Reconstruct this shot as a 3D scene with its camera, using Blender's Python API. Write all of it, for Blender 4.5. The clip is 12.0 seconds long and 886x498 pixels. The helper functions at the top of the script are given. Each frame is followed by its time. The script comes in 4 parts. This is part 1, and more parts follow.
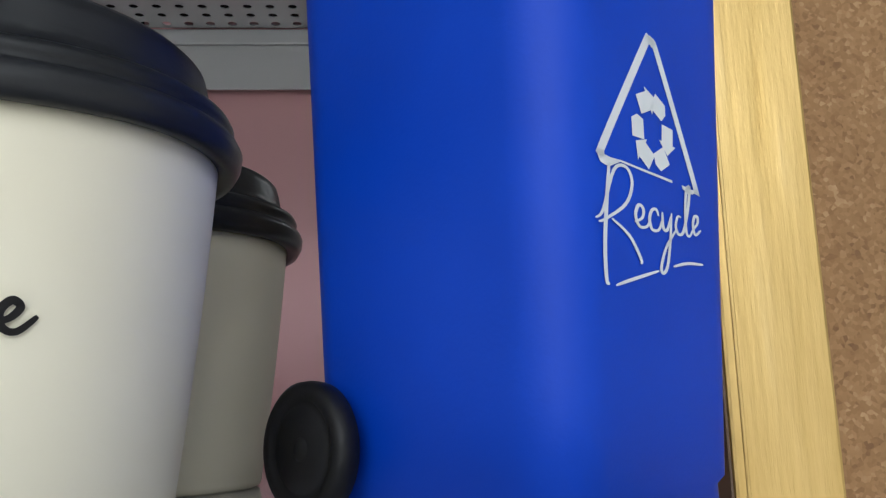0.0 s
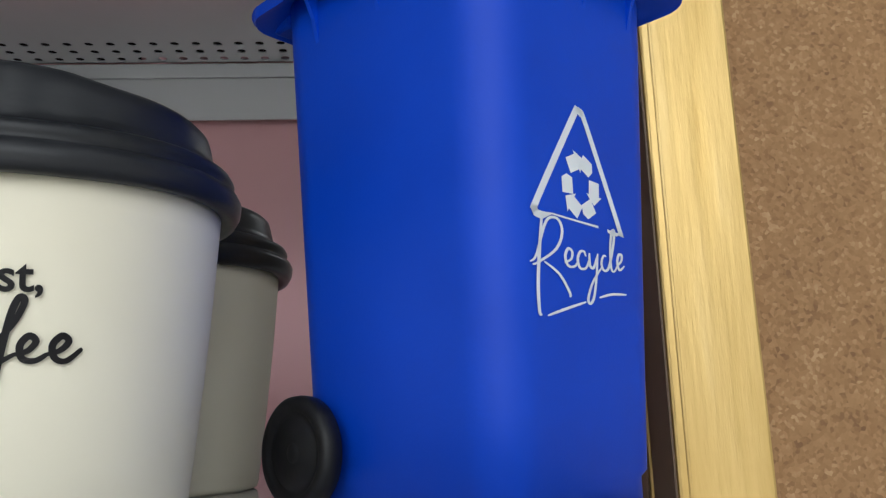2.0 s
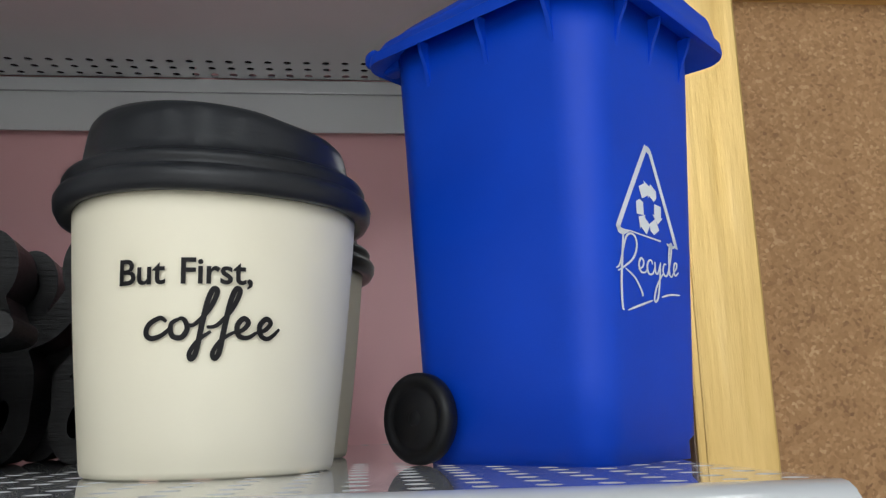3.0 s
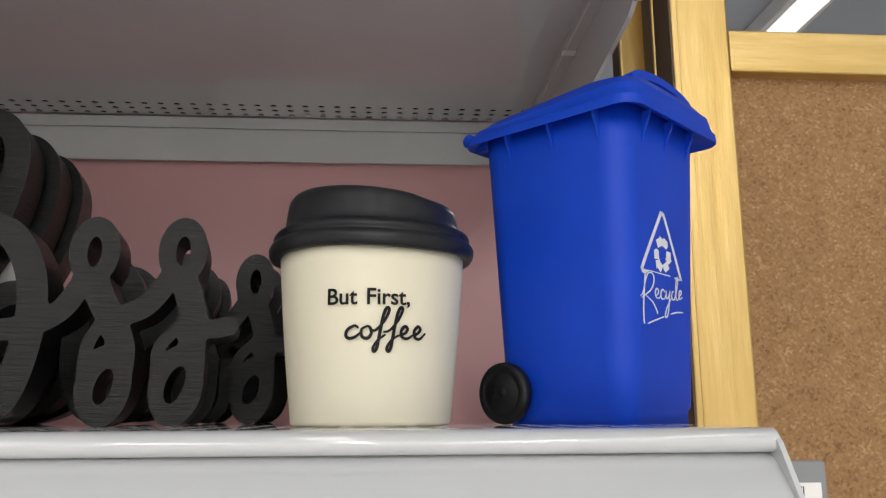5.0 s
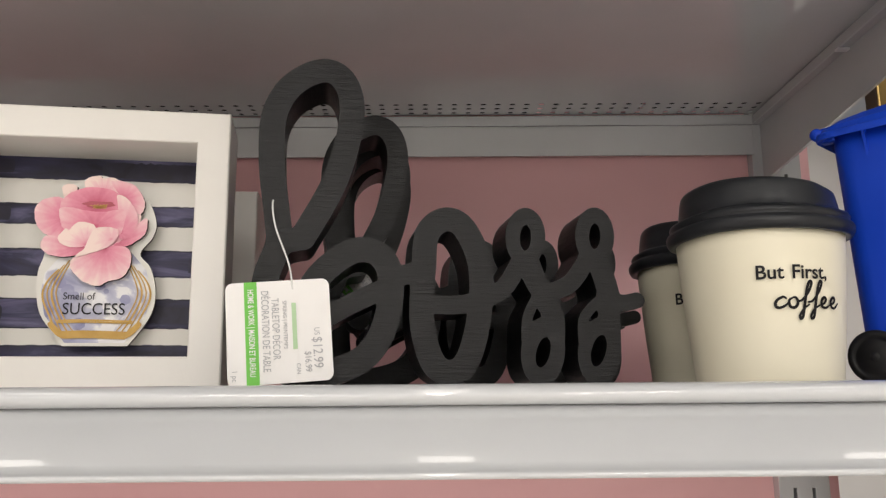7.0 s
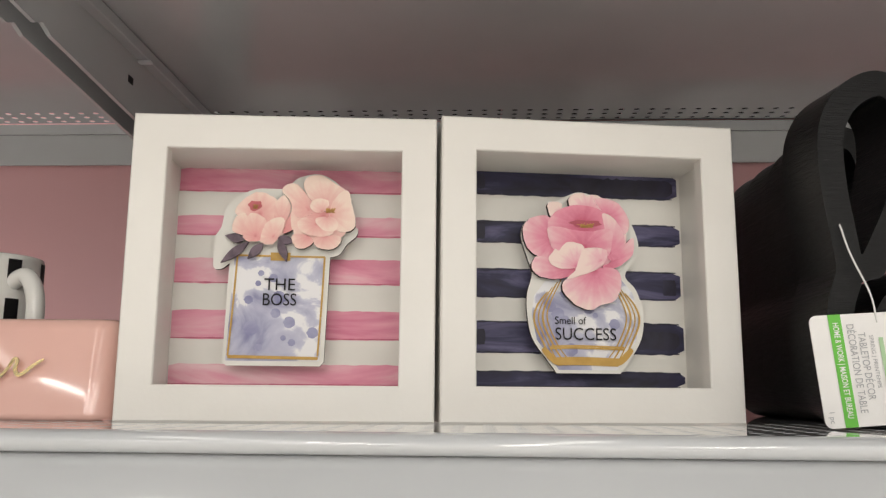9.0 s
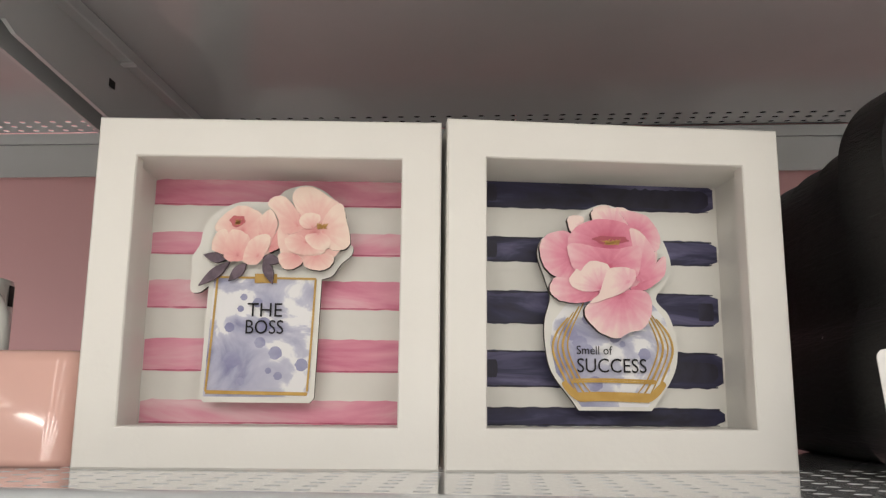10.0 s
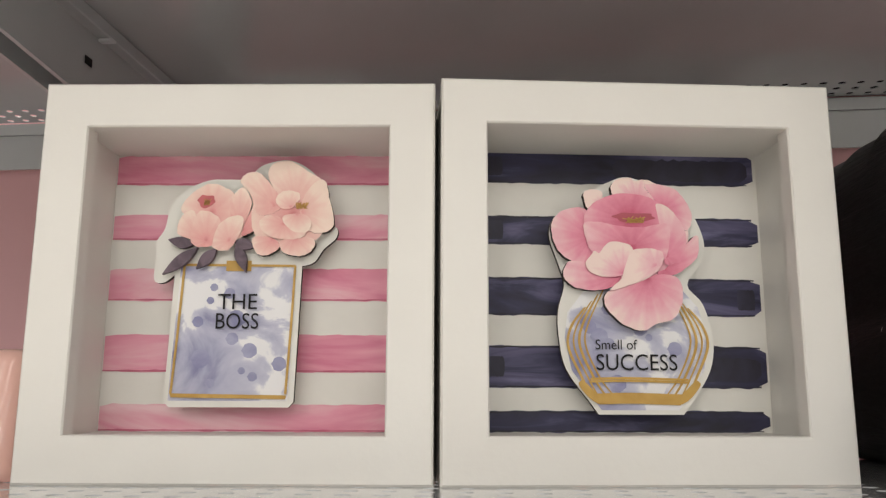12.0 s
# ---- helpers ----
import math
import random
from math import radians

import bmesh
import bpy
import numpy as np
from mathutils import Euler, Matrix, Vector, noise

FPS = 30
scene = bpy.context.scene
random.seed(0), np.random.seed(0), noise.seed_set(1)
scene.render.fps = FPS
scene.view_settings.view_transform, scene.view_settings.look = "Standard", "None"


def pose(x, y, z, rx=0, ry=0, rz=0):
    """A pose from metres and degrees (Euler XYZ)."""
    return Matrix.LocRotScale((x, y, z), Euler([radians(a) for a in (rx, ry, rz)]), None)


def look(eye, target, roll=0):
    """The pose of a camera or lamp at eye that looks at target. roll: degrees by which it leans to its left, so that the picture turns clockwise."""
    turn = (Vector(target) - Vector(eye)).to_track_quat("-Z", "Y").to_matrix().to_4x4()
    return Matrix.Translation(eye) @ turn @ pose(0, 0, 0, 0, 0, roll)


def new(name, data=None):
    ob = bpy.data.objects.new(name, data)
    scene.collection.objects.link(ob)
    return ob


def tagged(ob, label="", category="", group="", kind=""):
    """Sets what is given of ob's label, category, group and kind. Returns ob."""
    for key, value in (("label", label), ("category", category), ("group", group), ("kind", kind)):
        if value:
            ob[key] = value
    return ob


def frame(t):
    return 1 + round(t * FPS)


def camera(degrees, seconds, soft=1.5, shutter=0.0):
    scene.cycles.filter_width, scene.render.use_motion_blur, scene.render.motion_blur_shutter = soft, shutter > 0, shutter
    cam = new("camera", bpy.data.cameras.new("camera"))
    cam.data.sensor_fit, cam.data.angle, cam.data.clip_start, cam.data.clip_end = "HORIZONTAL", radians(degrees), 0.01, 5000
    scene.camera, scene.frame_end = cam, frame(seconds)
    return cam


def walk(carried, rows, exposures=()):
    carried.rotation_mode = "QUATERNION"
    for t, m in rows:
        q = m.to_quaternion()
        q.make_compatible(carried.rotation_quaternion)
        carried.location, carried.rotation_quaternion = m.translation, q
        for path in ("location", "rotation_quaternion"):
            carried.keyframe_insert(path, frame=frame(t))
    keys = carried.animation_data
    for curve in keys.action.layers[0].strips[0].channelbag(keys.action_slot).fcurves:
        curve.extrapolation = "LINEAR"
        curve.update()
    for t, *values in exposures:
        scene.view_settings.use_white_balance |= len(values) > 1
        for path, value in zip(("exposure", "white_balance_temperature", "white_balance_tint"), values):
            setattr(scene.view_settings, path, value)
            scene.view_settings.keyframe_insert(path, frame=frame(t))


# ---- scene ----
cam = camera(56.9, 12.0, soft=1.3)
PATH = [
    (0, (0.624, 0.095, 1.325), (0.711, 2.054, 1.718), -1.1),
    (0.5, (0.635, 0.083, 1.323), (0.694, 2.041, 1.727), -2.8),
    (1, (0.647, 0.083, 1.321), (0.705, 2.037, 1.741), -2.3),
    (1.5, (0.639, 0.07, 1.324), (0.736, 2.024, 1.74), -2.6),
    (2, (0.629, 0.053, 1.325), (0.742, 2.008, 1.734), -1.9),
    (2.5, (0.604, 0.027, 1.322), (0.752, 1.979, 1.729), -1.5),
    (3, (0.581, -0.003, 1.315), (0.761, 1.945, 1.731), -1.3),
    (3.2, (0.575, -0.018, 1.316), (0.76, 1.933, 1.717), -1.1),
    (5, (0.533, -0.146, 1.306), (0.675, 1.81, 1.701), -0.3),
    (5.5, (0.525, -0.176, 1.302), (0.641, 1.781, 1.698), -0.1),
    (6, (0.509, -0.203, 1.297), (0.572, 1.759, 1.684), 0.3),
    (6.5, (0.43, -0.2, 1.29), (0.483, 1.762, 1.676), -0.2),
    (7, (0.326, -0.205, 1.291), (0.343, 1.76, 1.661), -0.5),
    (7.5, (0.223, -0.215, 1.293), (0.19, 1.752, 1.65), -0.5),
    (7.7, (0.186, -0.219, 1.292), (0.134, 1.748, 1.652), -0.4),
    (9.3, (0.027, -0.165, 1.326), (-0.07, 1.803, 1.666), 0.5),
    (9.5, (0.028, -0.152, 1.33), (-0.076, 1.816, 1.675), 0.5),
    (10, (0.036, -0.125, 1.334), (-0.092, 1.837, 1.7), 0.5),
    (10.5, (0.044, -0.106, 1.336), (-0.108, 1.853, 1.711), 0.4),
    (11, (0.048, -0.091, 1.336), (-0.125, 1.866, 1.712), 0.3),
    (11.5, (0.049, -0.078, 1.335), (-0.142, 1.877, 1.709), 0.2),
    (12, (0.048, -0.065, 1.335), (-0.153, 1.891, 1.704), 0.2),
]
EXPOSURES = [(0.0, -2.04, 5800, 6), (3.0, -2.03, 5900, 7), (5.0, -1.97, 6350, 10), (7.0, -1.94, 6650, 12), (9.5, -2.15, 6550, 10), (12.0, -2.18, 6550, 10)]
walk(cam, [(t, look(eye, target, roll)) for t, eye, target, roll in PATH], EXPOSURES)

# ---- light ----
world = bpy.data.worlds.new("world")
scene.world = world
world.use_nodes = True
world.node_tree.nodes["Background"].inputs[0].default_value = (0.9, 0.95, 1.0, 1)
world.node_tree.nodes["Background"].inputs[1].default_value = 0.02

SHELF = 1.30            # top of the shelf that carries the goods
XL, XR = -0.262, 0.693  # ends of the bay
YF, YB = 0.190, 0.668   # front nose and back panel
CEIL = 3.3


def lamp(x, y, length=2.4, watts=72):
    d = bpy.data.lights.new("tube_light", "AREA")
    d.shape, d.size, d.size_y, d.energy, d.color = "RECTANGLE", 0.16, length, watts, (1.0, 0.965, 0.90)
    o = new("tube_light", d)
    o.matrix_world = pose(x, y, CEIL - 0.095)
    return o


TUBES = [(x - (0.27 if y > 0 else 0.0), y, length, watts) for x in (-2.11, -0.88, 0.35, 1.58, 2.81) for y, length, watts in ((-9.6, 12.6, 720), (-1.65, 2.4, 22), (3.6, 2.4, 55))]
for x, y, length, watts in TUBES:
    lamp(x, y, length, watts)


# ---- materials ----
def mat(name, colour, rough=0.5, metal=0.0, coat=0.0, spec=0.5):
    m = bpy.data.materials.new(name)
    m.use_nodes = True
    b = m.node_tree.nodes["Principled BSDF"]
    b.inputs["Base Color"].default_value = (*colour, 1)
    b.inputs["Roughness"].default_value, b.inputs["Metallic"].default_value = rough, metal
    b.inputs["Coat Weight"].default_value = coat
    b.inputs["Coat Roughness"].default_value = 0.06
    b.inputs["Specular IOR Level"].default_value = spec
    return m


def node(m, kind, **vals):
    n = m.node_tree.nodes.new(kind)
    for k, v in vals.items():
        if k in n.inputs:
            n.inputs[k].default_value = v
    return n


def wire(m, a, b):
    m.node_tree.links.new(a, b)


def coords(m, scale=(1, 1, 1)):
    tc = node(m, "ShaderNodeTexCoord")
    mp = node(m, "ShaderNodeMapping")
    mp.inputs["Scale"].default_value = scale
    wire(m, tc.outputs["Object"], mp.inputs["Vector"])
    return mp.outputs["Vector"]


def ramp(m, fac, stops):
    r = node(m, "ShaderNodeValToRGB")
    e = r.color_ramp.elements
    while len(e) < len(stops):
        e.new(0.5)
    for k, (p, c) in zip(e, stops):
        k.position, k.color = p, (*c, 1)
    wire(m, fac, r.inputs["Fac"])
    return r.outputs["Color"]


def noisy(m, stops, size=20.0, detail=4.0, stretch=(1, 1, 1), bump=0.0, rough=None, bump_size=None):
    """Colour that wanders between stops, with relief and uneven gloss."""
    b = m.node_tree.nodes["Principled BSDF"]
    v = coords(m, stretch)
    n = node(m, "ShaderNodeTexNoise", Scale=size, Detail=detail)
    wire(m, v, n.inputs["Vector"])
    if stops:
        wire(m, ramp(m, n.outputs["Fac"], stops), b.inputs["Base Color"])
    n2 = node(m, "ShaderNodeTexNoise", Scale=bump_size or size * 6, Detail=3.0)
    wire(m, v, n2.inputs["Vector"])
    if bump:
        bp = node(m, "ShaderNodeBump", Strength=bump, Distance=0.001)
        wire(m, n2.outputs["Fac"], bp.inputs["Height"])
        wire(m, bp.outputs["Normal"], b.inputs["Normal"])
    if rough:
        r = node(m, "ShaderNodeMapRange")
        r.inputs["To Min"].default_value, r.inputs["To Max"].default_value = rough
        wire(m, n.outputs["Fac"], r.inputs["Value"])
        wire(m, r.outputs["Result"], b.inputs["Roughness"])
    return m


STEEL = noisy(mat("white_enamelled_steel", (0.76, 0.77, 0.78), 0.2, coat=1.0), [(0.3, (0.52, 0.53, 0.54)), (0.7, (0.58, 0.59, 0.60))], 6, bump=0.05, rough=(0.16, 0.26), bump_size=22)
STEEL.node_tree.nodes["Principled BSDF"].inputs["Coat Roughness"].default_value = 0.02
DULL_STEEL = noisy(mat("grey_white_steel", (0.6, 0.6, 0.6), 0.35), [(0.3, (0.56, 0.56, 0.57)), (0.7, (0.64, 0.64, 0.65))], 5, bump=0.03, rough=(0.28, 0.42))
PINK = noisy(mat("pink_panel_card", (0.72, 0.36, 0.37), 0.5), [(0.3, (0.84, 0.47, 0.485)), (0.7, (0.88, 0.51, 0.525))], 3, bump=0.03, rough=(0.4, 0.55))
BLUE = noisy(mat("blue_plastic", (0.012, 0.075, 0.62), 0.42, spec=0.32), [(0.3, (0.003, 0.048, 0.50)), (0.7, (0.004, 0.056, 0.56))], 25, bump=0.05, rough=(0.46, 0.55), bump_size=900)
# black plastic of the wheels; also stands in for shade inside steel slots
BLACK_PLASTIC_AND_SHADE = noisy(mat("black_plastic_and_slot_shade", (0.012, 0.012, 0.013), 0.42, spec=0.3), [(0.3, (0.005, 0.005, 0.006)), (0.7, (0.009, 0.009, 0.010))], 40, bump=0.06, rough=(0.35, 0.5))
LID_BLACK = noisy(mat("painted_black_resin", (0.03, 0.032, 0.036), 0.38, spec=0.28), [(0.3, (0.011, 0.012, 0.014)), (0.7, (0.020, 0.021, 0.024))], 35, bump=0.2, rough=(0.22, 0.42), stretch=(1, 1, 3), bump_size=60)
CREAM = noisy(mat("cream_painted_resin", (0.78, 0.74, 0.64), 0.45), [(0.25, (0.75, 0.695, 0.535)), (0.6, (0.79, 0.74, 0.585))], 12, bump=0.08, rough=(0.4, 0.55), bump_size=70)
# near-black and without gloss, so that the holes below it look dark
CARTON = noisy(mat("matt_hole_darkening_card", (0.012, 0.011, 0.011), 0.95, spec=0.05), [(0.3, (0.008, 0.007, 0.007)), (0.7, (0.014, 0.013, 0.013))], 30)
BLACK_INK = mat("black_ink", (0.008, 0.007, 0.008), 0.55, spec=0.2)
WHITE_INK = mat("white_ink", (0.72, 0.75, 0.80), 0.5)
GREY_INK = mat("grey_ink", (0.40, 0.40, 0.41), 0.6)
WHITE_WOOD = noisy(mat("white_painted_wood", (0.80, 0.77, 0.72), 0.5), [(0.3, (0.77, 0.74, 0.69)), (0.7, (0.82, 0.795, 0.75))], 9, bump=0.10, rough=(0.42, 0.58), bump_size=260)
PAPER = noisy(mat("off_white_paper", (0.75, 0.73, 0.68), 0.7), [(0.3, (0.72, 0.70, 0.65)), (0.7, (0.78, 0.76, 0.71))], 30, bump=0.05)
CUT_EDGE = noisy(mat("burnt_laser_edge", (0.02, 0.013, 0.01), 0.8), [(0.3, (0.012, 0.008, 0.006)), (0.7, (0.04, 0.024, 0.016))], 200)
GREEN = mat("green_print", (0.14, 0.50, 0.06), 0.55)
PALE_GREEN = mat("pale_green_print", (0.42, 0.60, 0.36), 0.6)
TAG = noisy(mat("white_card", (0.82, 0.80, 0.78), 0.55), [(0.3, (0.80, 0.78, 0.76)), (0.7, (0.84, 0.82, 0.80))], 40, bump=0.03)
CLEAR = mat("clear_plastic_loop", (0.75, 0.74, 0.72), 0.25)
PINK_CERAMIC = noisy(mat("pink_glazed_ceramic", (0.78, 0.47, 0.40), 0.12, coat=0.6), [(0.3, (0.76, 0.455, 0.385)), (0.7, (0.80, 0.485, 0.415))], 10, bump=0.02, bump_size=50)
WHITE_CERAMIC = noisy(mat("white_glazed_ceramic", (0.76, 0.75, 0.71), 0.12, coat=0.5), [(0.3, (0.74, 0.73, 0.69)), (0.7, (0.79, 0.78, 0.74))], 10, bump=0.02, bump_size=50)
BRASS = mat("gold_foil", (0.75, 0.58, 0.30), 0.25, metal=1.0)
GOLD_INK = noisy(mat("ochre_gold_ink", (0.52, 0.31, 0.06), 0.55), [(0.3, (0.47, 0.27, 0.05)), (0.7, (0.58, 0.36, 0.09))], 120)
BROWN = noisy(mat("dark_brown_wood_edge", (0.10, 0.055, 0.028), 0.55), [(0.3, (0.075, 0.04, 0.02)), (0.7, (0.13, 0.075, 0.038))], 14, stretch=(1, 1, 0.15), bump=0.15)
GREY_PLASTIC = mat("grey_plastic", (0.23, 0.24, 0.25), 0.4)
LABEL_BLUE = mat("pale_blue_print", (0.25, 0.5, 0.68), 0.6)
CEILING = noisy(mat("painted_ceiling_board", (0.62, 0.64, 0.68), 0.8), [(0.3, (0.33, 0.36, 0.41)), (0.7, (0.37, 0.40, 0.45))], 3, bump=0.1)
WALL = noisy(mat("painted_wall", (0.62, 0.60, 0.58), 0.7), [(0.3, (0.76, 0.74, 0.72)), (0.7, (0.80, 0.78, 0.76))], 2, bump=0.05)
GLOW = mat("lit_diffuser", (0.9, 0.9, 0.88), 0.5)
GLOW.node_tree.nodes["Principled BSDF"].inputs["Emission Color"].default_value = (1.0, 0.97, 0.92, 1)
GLOW.node_tree.nodes["Principled BSDF"].inputs["Emission Strength"].default_value = 4.0
FLOOR = noisy(mat("vinyl_floor_tile", (0.52, 0.50, 0.47), 0.3), [(0.3, (0.72, 0.70, 0.67)), (0.7, (0.80, 0.78, 0.75))], 8, bump=0.03, rough=(0.2, 0.4))

# black painted wood with brush grain along x
BOSS_WOOD = mat("black_painted_wood", (0.01, 0.01, 0.011), 0.33, spec=0.27)
_b = BOSS_WOOD.node_tree.nodes["Principled BSDF"]
_v = coords(BOSS_WOOD, (1, 1, 9))
_n = node(BOSS_WOOD, "ShaderNodeTexNoise", Scale=45.0, Detail=8.0, Roughness=0.65)
wire(BOSS_WOOD, _v, _n.inputs["Vector"])
wire(BOSS_WOOD, ramp(BOSS_WOOD, _n.outputs["Fac"], [(0.3, (0.003, 0.003, 0.0034)), (0.64, (0.0055, 0.0055, 0.006)), (0.76, (0.040, 0.039, 0.037))]), _b.inputs["Base Color"])
_bp = node(BOSS_WOOD, "ShaderNodeBump", Strength=0.7, Distance=0.0012)
wire(BOSS_WOOD, _n.outputs["Fac"], _bp.inputs["Height"])
wire(BOSS_WOOD, _bp.outputs["Normal"], _b.inputs["Normal"])

# gold leaf with long vertical brush marks
def gold(name, stretch):
    m = mat(name, (0.62, 0.43, 0.15), 0.38, metal=0.75)
    b = m.node_tree.nodes["Principled BSDF"]
    v = coords(m, stretch)
    n = node(m, "ShaderNodeTexNoise", Scale=30.0, Detail=7.0, Roughness=0.6)
    wire(m, v, n.inputs["Vector"])
    wire(m, ramp(m, n.outputs["Fac"], [(0.3, (0.50, 0.33, 0.10)), (0.55, (0.64, 0.45, 0.17)), (0.75, (0.74, 0.56, 0.26))]), b.inputs["Base Color"])
    r = node(m, "ShaderNodeMapRange")
    r.inputs["To Min"].default_value, r.inputs["To Max"].default_value = 0.26, 0.5
    wire(m, n.outputs["Fac"], r.inputs["Value"])
    wire(m, r.outputs["Result"], b.inputs["Roughness"])
    bp = node(m, "ShaderNodeBump", Strength=0.5, Distance=0.002)
    wire(m, n.outputs["Fac"], bp.inputs["Height"])
    wire(m, bp.outputs["Normal"], b.inputs["Normal"])
    return m


GOLD_V = gold("gold_leaf_upright", (2, 2, 0.18))
GOLD_H = gold("gold_leaf_rail", (0.18, 2, 2))

# pressed cork: granules at two sizes
CORK = mat("pressed_cork", (0.36, 0.20, 0.09), 0.8)
_b = CORK.node_tree.nodes["Principled BSDF"]
_v = coords(CORK)
_vo = node(CORK, "ShaderNodeTexVoronoi", Scale=520.0)
wire(CORK, _v, _vo.inputs["Vector"])
_sep = node(CORK, "ShaderNodeSeparateColor")
wire(CORK, _vo.outputs["Color"], _sep.inputs["Color"])
_no = node(CORK, "ShaderNodeTexNoise", Scale=60.0, Detail=6.0, Roughness=0.7)
wire(CORK, _v, _no.inputs["Vector"])
_mx = node(CORK, "ShaderNodeMath")
_mx.operation = "MULTIPLY_ADD"
_mx.inputs[1].default_value = 0.45
wire(CORK, _sep.outputs[0], _mx.inputs[0])
_mm = node(CORK, "ShaderNodeMath")
_mm.operation = "MULTIPLY"
_mm.inputs[1].default_value = 0.55
wire(CORK, _no.outputs["Fac"], _mm.inputs[0])
wire(CORK, _mm.outputs[0], _mx.inputs[2])
wire(CORK, ramp(CORK, _mx.outputs[0], [(0.14, (0.14, 0.07, 0.028)), (0.34, (0.26, 0.140, 0.056)), (0.66, (0.33, 0.185, 0.078)), (0.84, (0.48, 0.31, 0.16))]), _b.inputs["Base Color"])
_bp = node(CORK, "ShaderNodeBump", Strength=0.5, Distance=0.001)
wire(CORK, _mx.outputs[0], _bp.inputs["Height"])
wire(CORK, _bp.outputs["Normal"], _b.inputs["Normal"])


# watercolour washes for the printed papers
def wash(name, stops, size=40, stretch=(1, 1, 1)):
    m = mat(name, stops[0][1], 0.6)
    b = m.node_tree.nodes["Principled BSDF"]
    v = coords(m, stretch)
    n = node(m, "ShaderNodeTexNoise", Scale=size, Detail=5.0, Roughness=0.55, Distortion=0.8)
    wire(m, v, n.inputs["Vector"])
    wire(m, ramp(m, n.outputs["Fac"], stops), b.inputs["Base Color"])
    return m


PINK_WASH = wash("pink_watercolour", [(0.30, (0.62, 0.17, 0.27)), (0.48, (0.74, 0.31, 0.40)), (0.66, (0.80, 0.54, 0.57))], 22, (0.5, 1, 2.5))
NAVY_WASH = wash("navy_watercolour", [(0.32, (0.008, 0.007, 0.020)), (0.50, (0.026, 0.024, 0.066)), (0.70, (0.14, 0.13, 0.24))], 34, (0.45, 1, 2.5))
PINK_DARK = wash("deep_pink_watercolour", [(0.35, (0.48, 0.08, 0.16)), (0.7, (0.60, 0.20, 0.27))], 90)
NAVY_DARK = wash("dark_navy_watercolour", [(0.35, (0.008, 0.007, 0.014)), (0.7, (0.03, 0.027, 0.06))], 40)
LILAC_WASH = wash("lilac_watercolour", [(0.32, (0.22, 0.22, 0.37)), (0.43, (0.40, 0.40, 0.53)), (0.52, (0.53, 0.53, 0.63)), (0.56, (0.80, 0.79, 0.80))], 34)
LILAC_BLOT = wash("lilac_blot", [(0.35, (0.22, 0.22, 0.38)), (0.7, (0.40, 0.40, 0.54))], 60)
LEAF = wash("dull_purple_leaf", [(0.35, (0.05, 0.030, 0.045)), (0.65, (0.16, 0.11, 0.14))], 120)


def petal_paint(name, stops):
    """Printed petal: the colour runs from the foot of the petal to its rim."""
    m = mat(name, stops[0][1], 0.55)
    b = m.node_tree.nodes["Principled BSDF"]
    a = node(m, "ShaderNodeAttribute")
    a.attribute_name = "reach"
    n = node(m, "ShaderNodeTexNoise", Scale=260.0, Detail=4.0)
    wire(m, coords(m), n.inputs["Vector"])
    j = node(m, "ShaderNodeMath")
    j.operation = "MULTIPLY_ADD"
    j.inputs[1].default_value = 0.28
    wire(m, n.outputs["Fac"], j.inputs[0])
    wire(m, a.outputs["Fac"], j.inputs[2])
    o = node(m, "ShaderNodeObjectInfo")
    k = node(m, "ShaderNodeMath")
    k.operation = "MULTIPLY_ADD"
    k.inputs[1].default_value = 0.22
    wire(m, o.outputs["Random"], k.inputs[0])
    wire(m, j.outputs[0], k.inputs[2])
    h = node(m, "ShaderNodeMath")
    h.operation = "MULTIPLY"
    h.inputs[1].default_value = 0.74
    wire(m, k.outputs[0], h.inputs[0])
    wire(m, ramp(m, h.outputs[0], stops), b.inputs["Base Color"])
    return m


ROSE = petal_paint("rose_petal_print", [(0.25, (0.56, 0.10, 0.18)), (0.55, (0.74, 0.26, 0.35)), (0.80, (0.80, 0.46, 0.50)), (0.97, (0.85, 0.66, 0.60))])
BLUSH = petal_paint("blush_petal_print", [(0.2, (0.60, 0.18, 0.19)), (0.50, (0.74, 0.34, 0.32)), (0.78, (0.80, 0.50, 0.44)), (1.0, (0.85, 0.66, 0.56))])
ROSE_HEART = mat("deep_rose_print", (0.42, 0.08, 0.11), 0.6)
BLUSH_HEART = mat("deep_coral_print", (0.52, 0.12, 0.13), 0.6)
STAMEN = mat("ochre_stamen_print", (0.55, 0.30, 0.08), 0.6)


# ---- builders ----
def part(name, bm, material, parent=None, label="", m=None, smooth=False):
    me = bpy.data.meshes.new(name)
    if hasattr(bm, "to_mesh"):
        bm.to_mesh(me)
        bm.free()
    else:
        me.from_pydata(*bm)
    if material:
        me.materials.append(material)
    if smooth:
        for p in me.polygons:
            p.use_smooth = True
    o = new(name, me)
    if parent:
        o.parent = parent
    if m is not None:
        o.matrix_basis = m
    if label:
        tagged(o, label)
    return o


def thing(name, m, label, category, group="", kind=""):
    o = new(name)
    o.empty_display_size = 0.02
    o.matrix_world = m
    return tagged(o, label, category, group, kind)


def box(x0, x1, y0, y1, z0, z1, bevel=0.0, seg=2):
    bm = bmesh.new()
    bmesh.ops.create_cube(bm, size=1.0, matrix=Matrix.Translation(((x0 + x1) / 2, (y0 + y1) / 2, (z0 + z1) / 2)) @ Matrix.Diagonal((x1 - x0, y1 - y0, z1 - z0, 1)))
    if bevel:
        bmesh.ops.bevel(bm, geom=bm.edges[:], offset=bevel, segments=seg, affect="EDGES", profile=0.5)
    return bm


